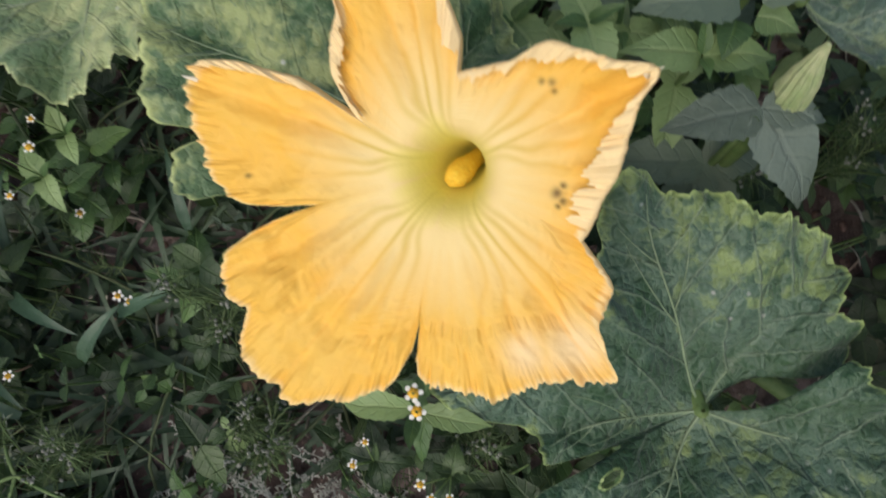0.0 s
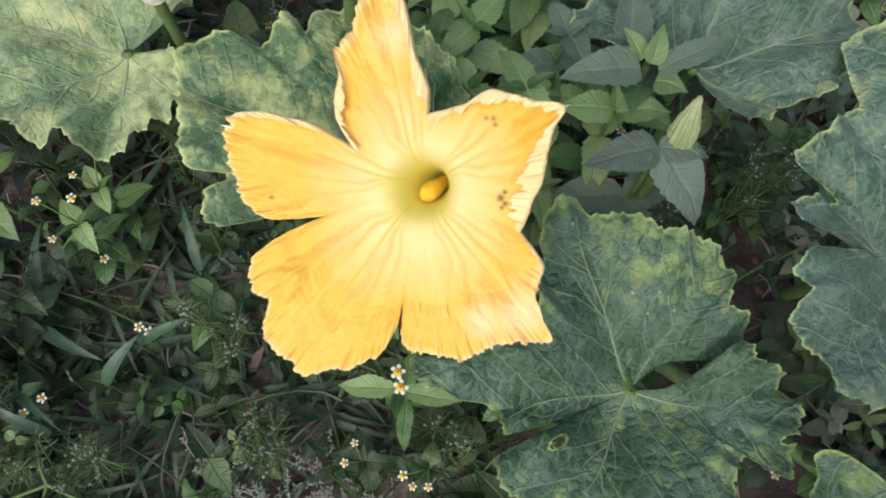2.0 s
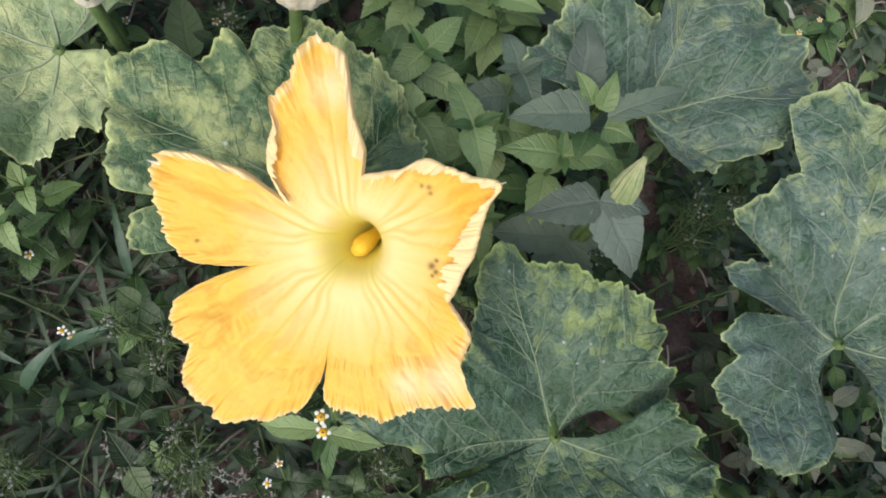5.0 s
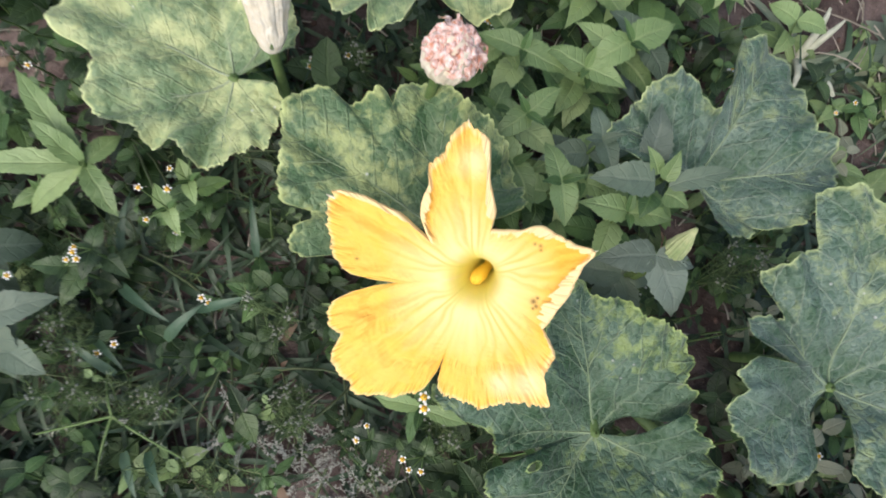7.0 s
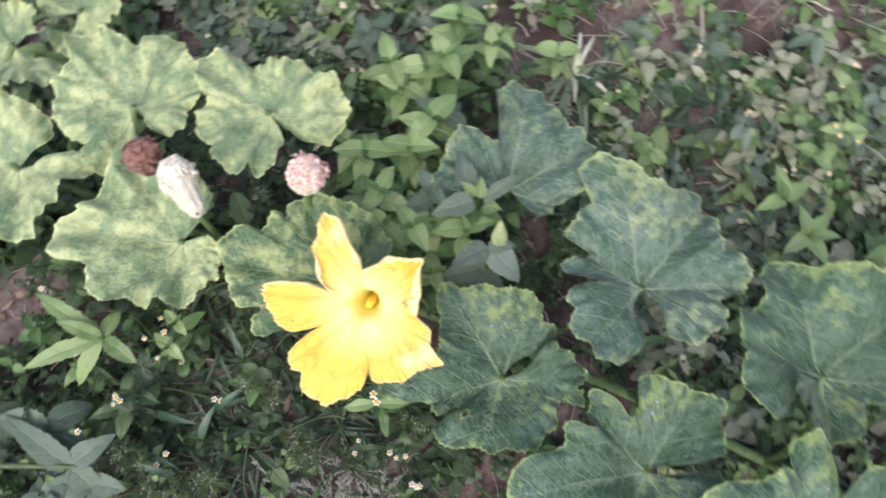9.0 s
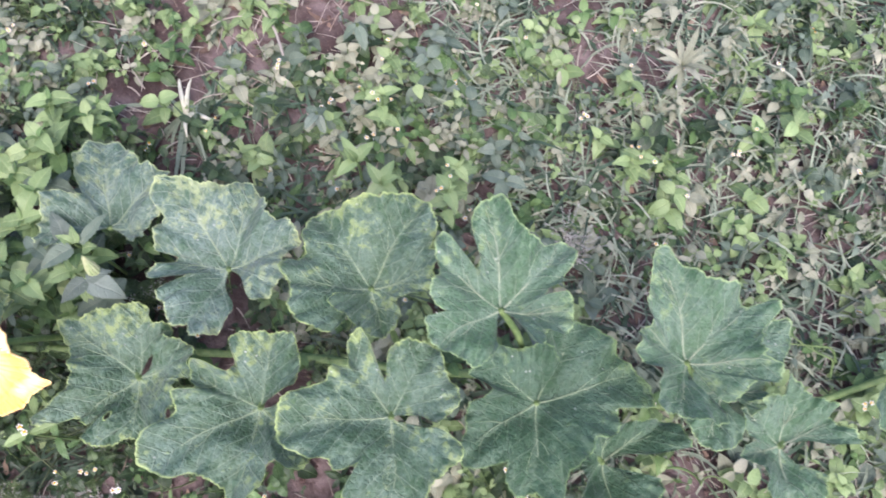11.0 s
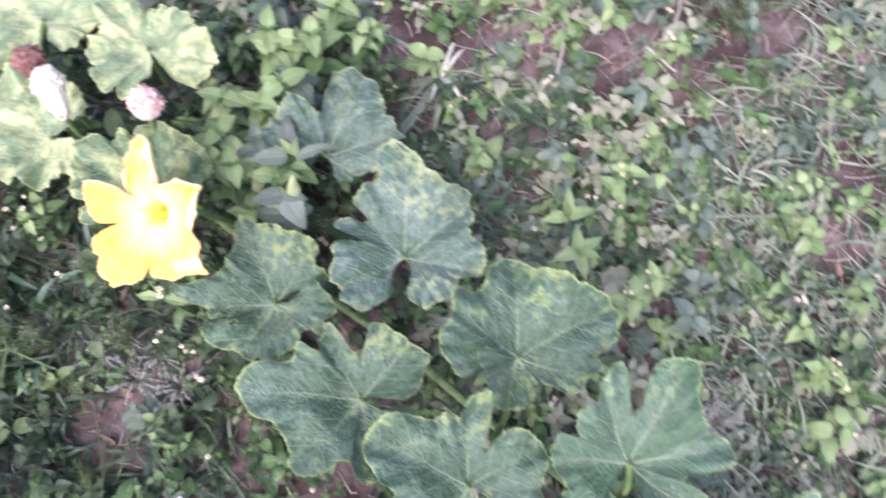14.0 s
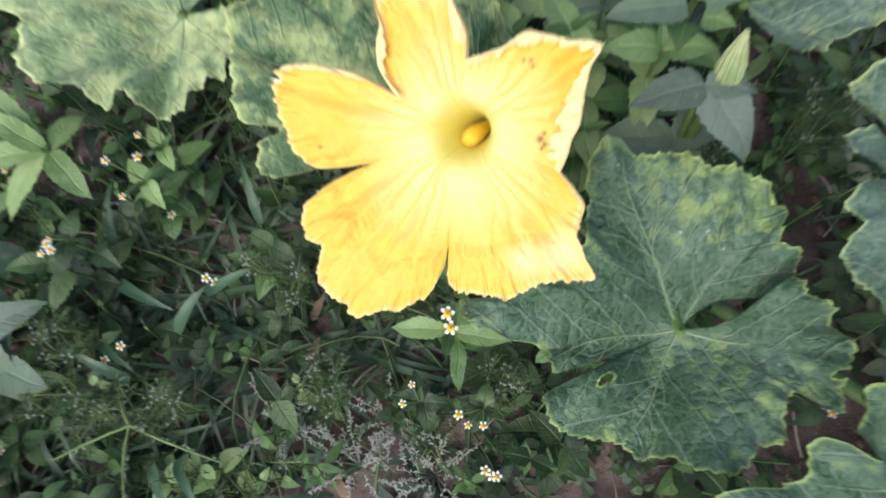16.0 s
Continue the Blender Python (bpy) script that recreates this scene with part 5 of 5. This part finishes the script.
def make_broad_grass():
    ob = thing("broad_grass", (-0.20, 0.05, 0.0), "spreading broad-bladed blue-green grass on bare soil", "grass")
    for a, b, width, curl in BLADES:
        strap_leaf(ob, a, b, 0.055, 0.075, width, GRASS_BROAD, curl)
        mid = np.array((*a, 0.055)) - np.array(ob.location)
        part("stem", mesh("stem", *tube(bend((0.9 * mid[0], 0.9 * mid[1], 0.0), mid, (0, 0, 0.004), 6), 0.0012, 5), STALK), ob)


make_broad_grass()


def make_branched_stem():
    """A pale green flower stalk that parts into spreading arms."""
    ob = thing("branched_weed", (*ARMS[0], 0.0), "pale green branching weed stalk with three thin arms", "weed")
    hub = np.array((0.0, 0.0, 0.07))
    part("stem", mesh("stem", *tube(bend((0.01, 0.01, -0.005), hub, (0.004, 0, 0), 8), 0.0014, 6), STALK), ob)
    for x, y in ARMS[1:]:
        end = np.array((x - ARMS[0][0], y - ARMS[0][1], 0.065))
        part("arm", mesh("arm", *tube(bend(hub, end, (0, 0, 0.005), 10), np.linspace(0.0013, 0.0007, 10), 6), STALK), ob)
        s = Soup()
        for q in np.linspace(0.3, 1, 16):
            v, f = blade(RNG.uniform(0.003, 0.006), 0.0012, 0.2, 0.2, "lance", 3, 5)
            s.add(place(v, hub + (end - hub) * q, RNG.uniform(0, 6.28), RNG.uniform(0, 1)), f)
        tagged(part("seed_spike", s.mesh("seed_spike", GRASS_PALE), ob), kind="stuff")


make_branched_stem()


def make_twigs():
    for line in TWIGS:
        base = np.array((*line[0], 0.0))
        ob = thing("dry_twig", base, "bleached dry stalk lying on the trodden ground", "twig", "dry twigs")
        p = np.array([(x - base[0], y - base[1], 0.018 + 0.01 * (k % 2)) for k, (x, y) in enumerate(line)])
        t = np.linspace(0, len(p) - 1, 14)
        pts = np.stack([np.interp(t, np.arange(len(p)), p[:, k]) for k in range(3)], -1)
        part("stalk", mesh("stalk", *tube(lump(pts, 0.004, 40, base[0]), np.linspace(0.0028, 0.0018, 14), 7), STRAW), ob)


make_twigs()

def feathery_weed(x, y, height, size):
    """A weed with fine thread-like leaves in tufts and a few pale seed beads."""
    ob = thing("feathery_weed", (x, y, 0.0), "feathery green weed with thread-like leaves and tiny pale seeds", "weed", "feathery weeds")
    for _ in range(5):
        a = RNG.uniform(0, 6.28)
        end = np.array([size * RNG.uniform(0.1, 0.9) * math.cos(a), size * RNG.uniform(0.1, 0.9) * math.sin(a), height * RNG.uniform(0.75, 1.1)])
        line = bend((0, 0, -0.005), end, (0, 0, 0.1 * height), 9)
        stem = part("stem", mesh("stem", *tube(line, np.linspace(0.0009, 0.0005, 9), 5), STALK), ob)
        s, beads = Soup(), Soup()
        for q in np.linspace(0.45, 1, 8):
            c = np.array([np.interp(q, np.linspace(0, 1, 9), line[:, j]) for j in range(3)])
            for _ in range(6):
                b, e = RNG.uniform(0, 6.28), RNG.uniform(-0.1, 1.0)
                d = RNG.uniform(0.008, 0.019) * np.array([math.cos(b) * math.cos(e), math.sin(b) * math.cos(e), math.sin(e)])
                s.add(*tube([c, c + 0.55 * d + np.array([0, 0, 0.0012]), c + d], [0.00042, 0.00036, 0.00015], 3))
        for _ in range(8):
            c = end + RNG.normal(0, 0.0032, 3)
            beads.add(*tube([c, c + np.array([0, 0, 0.0011]), c + np.array([0, 0, 0.0018])], [0.0005, 0.0012, 0.0004], 5))
        tagged(part("thread_foliage", s.mesh("thread_foliage", FEATHER), stem), kind="stuff")
        tagged(part("umbel", beads.mesh("umbel", SEED), stem), kind="stuff")


for x, y in FEATHERY:
    feathery_weed(x, y, RNG.uniform(0.08, 0.11), RNG.uniform(0.02, 0.032))

# tendrils and the young end of the vine
def make_tendrils():
    s = np.linspace(0, 1, 40)
    for (x, y), (dx, dy), turns in (((0.86, -0.50), (-0.02, 0.12), 1.2), ((0.88, -0.49), (-0.06, 0.10), 0.8), ((0.60, -0.46), (0.04, -0.05), 1.5)):
        line = np.stack([x + dx * s + 0.008 * np.sin(turns * 6.28 * s) - dark_plant.location.x, y + dy * s + 0.008 * np.cos(turns * 6.28 * s) - dark_plant.location.y, 0.05 + 0.04 * np.sin(np.pi * s)], -1)
        part("tendril", mesh("tendril", *tube(line, np.linspace(0.0018, 0.0006, 40), 6), STALK), dark_plant, "thin curling green tendril")


make_tendrils()

# ---- carpet of small weeds, grass, litter ----
BARE = [(-0.118, -0.112, 0.055), (-0.46, 0.27, 0.09), (0.432, 0.278, 0.05), (0.911, 0.09, 0.07), (0.658, -0.50, 0.06), (0.02, 0.72, 0.10),
        (0.52, 0.14, 0.03), (-0.05, -0.07, 0.05), (0.62, 0.40, 0.06), (1.00, 0.02, 0.05), (0.30, 0.44, 0.05), (-0.40, 0.24, 0.06), (0.46, 0.20, 0.04), (0.913, 0.442, 0.06), (0.962, 0.194, 0.06), (0.498, 0.268, 0.035), (0.508, 0.399, 0.04),
        (-0.097, -0.17, 0.04), (0.061, 0.706, 0.06), (0.314, 0.326, 0.04)]


def bare(x, y):
    wob = 0.02 * noise.noise(Vector((x * 14, y * 14, 3)))
    return any((x - a) ** 2 + (y - b) ** 2 < (0.72 * r + wob) ** 2 for a, b, r in BARE)


LEAFLETS = {shape: [blade(1.0, 0.34 if shape == "lance" else RNG.uniform(0.54, 0.70), RNG.uniform(0.1, 0.8), RNG.uniform(0.05, 0.45), shape, 3, 6) for _ in range(14)] for shape in ("oval", "round", "ovate", "lance")}


def sprig(soups, x, y, size, height, pairs):
    """A small weed: a thin stem and crossed pairs of leaves."""
    z = hill(x, y)
    lean = RNG.uniform(-0.35, 0.35, 2) * height
    top = np.array([x + lean[0], y + lean[1], z + height])
    base = np.array([x, y, z - 0.004])
    soups["stem"].add(*tube([base, 0.5 * (base + top) + np.array([0, 0, 0.1 * height]), top], [0.0011, 0.0009, 0.0006], 4))
    yaw = RNG.uniform(0, 6.28)
    shape = "oval" if RNG.random() < 0.4 else ("round" if RNG.random() < 0.2 else "ovate" if RNG.random() < 0.7 else "lance")
    for k in range(pairs):
        s = 0.25 + 0.75 * k / max(pairs - 1, 1)
        c = base + (top - base) * s
        yaw += 1.57 + RNG.uniform(-0.4, 0.4)
        ln = size * (1.05 - 0.45 * s) * RNG.uniform(0.75, 1.25)
        for side in (0, np.pi):
            v, f = LEAFLETS[shape][RNG.integers(0, 14)]
            soups["leaf"].add(place(ln * v, c, yaw + side, RNG.uniform(-0.15, 0.75), RNG.uniform(-0.5, 0.5)), f, 3)
    return top


def feather(soup, x, y, size):
    """A feathery weed: fine thread-like leaves along thin stems."""
    z = hill(x, y)
    for _ in range(RNG.integers(2, 5)):
        a = RNG.uniform(0, 6.28)
        end = np.array([x + size * 0.7 * math.cos(a), y + size * 0.7 * math.sin(a), z + size * RNG.uniform(0.5, 1.3)])
        line = bend((x, y, z), end, (0, 0, 0.15 * size), 7)
        soup.add(*tube(line, 0.0006, 3))
        for q in np.linspace(0.25, 1, 9):
            c = np.array([np.interp(q, np.linspace(0, 1, 7), line[:, j]) for j in range(3)])
            for _ in range(4):
                b, e = RNG.uniform(0, 6.28), RNG.uniform(0, 0.9)
                d = RNG.uniform(0.006, 0.015) * np.array([math.cos(b) * math.cos(e), math.sin(b) * math.cos(e), math.sin(e)])
                soup.add(*tube([c, c + 0.6 * d, c + d + np.array([0, 0, 0.001])], [0.00042, 0.00036, 0.0002], 3))


def scatter():
    """A place on the weedy ground; a few lie further out, where the growth thins."""
    x, y = RNG.uniform(-0.60, 1.45), RNG.uniform(-0.82, 0.86)
    if RNG.random() < 0.10:
        k = 1 + abs(RNG.normal(0, 0.45))
        x, y = 0.42 + (x - 0.42) * k, 0.02 + (y - 0.02) * k
    return x, y


def make_carpet():
    kinds = {k: {"leaf": Soup(), "stem": Soup()} for k in ("dark", "mid", "bright", "pale", "blue")}
    grass, pale_grass, feathers, straw, clods, litter, stars, eyes, stalks = (Soup() for _ in range(9))
    for _ in range(8400):
        x, y = scatter()
        if bare(x, y) and RNG.random() < 0.93:
            continue
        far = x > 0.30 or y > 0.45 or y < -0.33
        n = noise.noise(Vector((x * 6, y * 6, 1)))
        if x > 0.70 + 0.25 * y and RNG.random() < 0.38:
            continue
        if x > 0.30 and y > 0.27 and RNG.random() < 0.42:
            continue
        if n < -0.28 and RNG.random() < 0.35:
            continue
        if not far and RNG.random() < 0.28:
            continue
        p = RNG.random() + 0.25 * n
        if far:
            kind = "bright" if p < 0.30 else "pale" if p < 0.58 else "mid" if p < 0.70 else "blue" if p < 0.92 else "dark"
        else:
            # round the flower most sprigs get the near-black green, as painted shade
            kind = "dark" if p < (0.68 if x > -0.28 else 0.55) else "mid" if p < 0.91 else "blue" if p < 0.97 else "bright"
        size = (0.011 + 0.033 * RNG.random() ** 1.5) * (1.12 if far else 0.92)
        height = RNG.uniform(0.015, 0.060) * (0.75 if far else 1.45) + (0.02 if RNG.random() < 0.2 else 0)
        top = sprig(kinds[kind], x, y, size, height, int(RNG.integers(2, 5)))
        if RNG.random() < 0.045:
            for _ in range(int(RNG.integers(1, 4))):
                c = top + np.array([RNG.uniform(-0.008, 0.008), RNG.uniform(-0.008, 0.008), RNG.uniform(0.004, 0.01)])
                kinds[kind]["stem"].add(*tube([top, c], [0.0004, 0.0004], 3))
                for k in range(5):
                    v, f = blade(0.0026, 0.0022, 0.1, 0.0, "round", 3, 4)
                    stars.add(place(v, c + 0.0012 * np.array([math.cos(1.257 * k), math.sin(1.257 * k), 0]), 1.257 * k - 1.57, 0.2), f)
                eyes.add(*tube([c - np.array([0, 0, 0.001]), c + np.array([0, 0, 0.0008]), c + np.array([0, 0, 0.0016])], [0.0016, 0.0017, 0.0006], 6))
    for _ in range(24000):
        x, y = scatter()
        grassy = noise.noise(Vector((x * 3.5, y * 3.5, 9))) + (0.6 if x > 0.66 + 0.25 * y else 0.34 if x < 0.06 and y < 0.20 else 0.0)
        if grassy < 0.12 or (bare(x, y) and RNG.random() < 0.9):
            continue
        ln = RNG.uniform(0.03, 0.085) * (1.2 if x > 0.6 else 1.0)
        v, f = blade(ln, RNG.uniform(0.0030, 0.0075), RNG.uniform(0.4, 1.6), 0.3, "strap", 3, 5, 0, RNG.uniform(-0.4, 0.4), RNG.uniform(-0.45, 0.45))
        if x > 0.60 + 0.25 * y and RNG.random() < 0.7:
            v, f = blade(ln, RNG.uniform(0.0022, 0.0052), RNG.uniform(0.3, 1.6), 0.25, "strap", 3, 6, 0, RNG.uniform(-0.5, 0.5), RNG.uniform(-0.9, 0.9))
            pale_grass.add(place(v, (x, y, hill(x, y) + RNG.uniform(0, 0.02)), RNG.uniform(0, 6.28), RNG.uniform(0.0, 0.7)), f)
        else:
            grass.add(place(v, (x, y, hill(x, y)), RNG.uniform(0, 6.28), RNG.uniform(0.2, 1.2)), f)
    for _ in range(330):
        x, y = RNG.uniform(-0.5, 1.4), RNG.uniform(-0.7, 0.7)
        if noise.noise(Vector((x * 4, y * 4, 17))) + (0.35 if x < 0.02 and y < 0.2 else 0) > 0.15:
            feather(feathers, x, y, RNG.uniform(0.03, 0.075))
    for _ in range(4300):
        x, y = scatter()
        a, ln = RNG.uniform(0, 6.28), RNG.uniform(0.008, 0.045) * (2.0 if x > 0.3 and y > 0.25 else 1.3 if x > 0.7 else 0.8)
        end = (x + ln * math.cos(a), y + ln * math.sin(a), hill(x, y) + RNG.uniform(0.001, 0.02))
        straw.add(*tube(bend((x, y, hill(x, y) + 0.001), end, (RNG.uniform(-0.1, 0.1) * ln, RNG.uniform(-0.1, 0.1) * ln, 0.1 * ln), 5), RNG.uniform(0.0004, 0.0011), 4))
    for _ in range(150):
        x, y = RNG.uniform(-0.42, 0.12), RNG.uniform(-0.30, 0.22)
        a, ln = RNG.uniform(0, 6.28), RNG.uniform(0.03, 0.11)
        end = (x + ln * math.cos(a), y + ln * math.sin(a), hill(x, y) + RNG.uniform(0.005, 0.06))
        stalks.add(*tube(bend((x, y, hill(x, y) - 0.002), end, (RNG.uniform(-0.15, 0.15) * ln, RNG.uniform(-0.15, 0.15) * ln, 0.15 * ln), 6), RNG.uniform(0.0005, 0.0013), 4))
    for _ in range(3600):
        x, y = scatter()
        if not bare(x, y) and RNG.random() < 0.6:
            continue
        r = RNG.uniform(0.0012, 0.0048) * (1.6 if RNG.random() < 0.06 else 1)
        t = np.linspace(-0.97, 0.97, 5)
        v, f = tube(np.stack([0 * t, 0 * t, r * 0.8 * t], -1), r * np.sqrt(1 - t * t), 6)
        clods.add(lump(v, 0.5 * r, 0.6 / r, x * 40) + np.array([x, y, hill(x, y) + 0.3 * r]), f)
    for _ in range(1100):
        x, y = scatter()
        ln = RNG.uniform(0.008, 0.026)
        v, f = blade(ln, ln * RNG.uniform(0.3, 0.6), RNG.uniform(-0.8, 0.8), RNG.uniform(-0.5, 0.7), "ovate", 3, 6)
        litter.add(place(lump(v, 0.002, 150, x * 9), (x, y, hill(x, y) + 0.004), RNG.uniform(0, 6.28), RNG.uniform(-0.1, 0.4), RNG.uniform(-0.5, 0.5)), f)
    texts = {"dark": ("low broad-leaved green weeds covering the soil, darkened in colour for shade", WEED_SHADED), "mid": ("low mid-green weeds with small pointed leaves", LEAFY), "bright": ("low fresh green weeds with small oval leaves", WEED_BRIGHT),
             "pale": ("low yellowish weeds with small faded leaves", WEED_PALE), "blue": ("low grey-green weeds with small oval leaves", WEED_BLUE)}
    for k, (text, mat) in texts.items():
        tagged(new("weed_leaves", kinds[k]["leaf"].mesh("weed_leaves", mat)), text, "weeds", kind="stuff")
        tagged(new("weed_stems", kinds[k]["stem"].mesh("weed_stems", STALK)), "thin green stems of the low weeds", "weeds", kind="stuff")
    for name, soup, mat, text, cat in (("dry_grass", pale_grass, GRASS_PALE, "faded greyish grass blades on the trodden ground", "grass"), ("grass", grass, GRASS, "scattered green and grey-green grass blades", "grass"), ("feathery_weeds", feathers, FEATHER, "fine thread-leaved feathery green weeds", "weeds"),
                                       ("weed_stalks", stalks, DARK_STEM, "thin bare green weed stalks leaning over the soil", "weeds"), ("straw", straw, STRAW, "dry bleached straw and stalks lying on the soil", "straw"), ("soil_crumbs", clods, CLOD, "brown crumbs and clods of soil", "soil"),
                                       ("leaf_litter", litter, LITTER, "brown dead leaf scraps on the soil", "litter"), ("small_flowers", stars, WHITE, "tiny white weed flower rays", "flowers"), ("flower_discs", eyes, YELLOW, "tiny yellow centres of weed flowers", "flowers")):
        tagged(new(name, soup.mesh(name, mat)), text, cat, kind="stuff")


make_carpet()


def make_outer_growth():
    """The same weeds and grass go on round about, thinner: one stretch of them, laid out again and again."""
    leaves, blades = Soup(), Soup()
    for _ in range(480):
        x, y, yaw = RNG.uniform(-1.03, 1.03), RNG.uniform(-0.84, 0.84), RNG.uniform(0, 6.28)
        v, f = blade(1.0, 0.62, 0.4, 0.25, "ovate", 3, 4)
        for k in range(3):
            leaves.add(place(RNG.uniform(0.035, 0.08) * v, (x, y, RNG.uniform(0.0, 0.03)), yaw + 2.1 * k, RNG.uniform(0.0, 0.7)), f, 3)
        v, f = blade(RNG.uniform(0.05, 0.11), 0.006, RNG.uniform(0.3, 1.2), 0.3, "strap", 2, 4)
        blades.add(place(v, (x + RNG.uniform(-0.1, 0.1), y + RNG.uniform(-0.1, 0.1), 0.0), yaw, RNG.uniform(0.1, 0.9)), f)
    tiles = [(i, j) for i in range(-2, 3) for j in range(-2, 3) if (i, j) != (0, 0)]
    for name, me, text, cat in (("outer_weeds", leaves.mesh("outer_weeds", WEED_BRIGHT), "low green weeds covering the field round about", "weeds"), ("outer_grass", blades.mesh("outer_grass", GRASS_PALE), "thin grass among the weeds round about", "grass")):
        for i, j in tiles:
            ob = tagged(new(name, me), text, cat, kind="stuff")
            ob.matrix_world = Matrix.Translation((0.42 + 2.05 * i, 0.02 + 1.68 * j, -0.006)) @ Matrix.Rotation(math.pi * ((i + j) % 2), 4, "Z")


make_outer_growth()
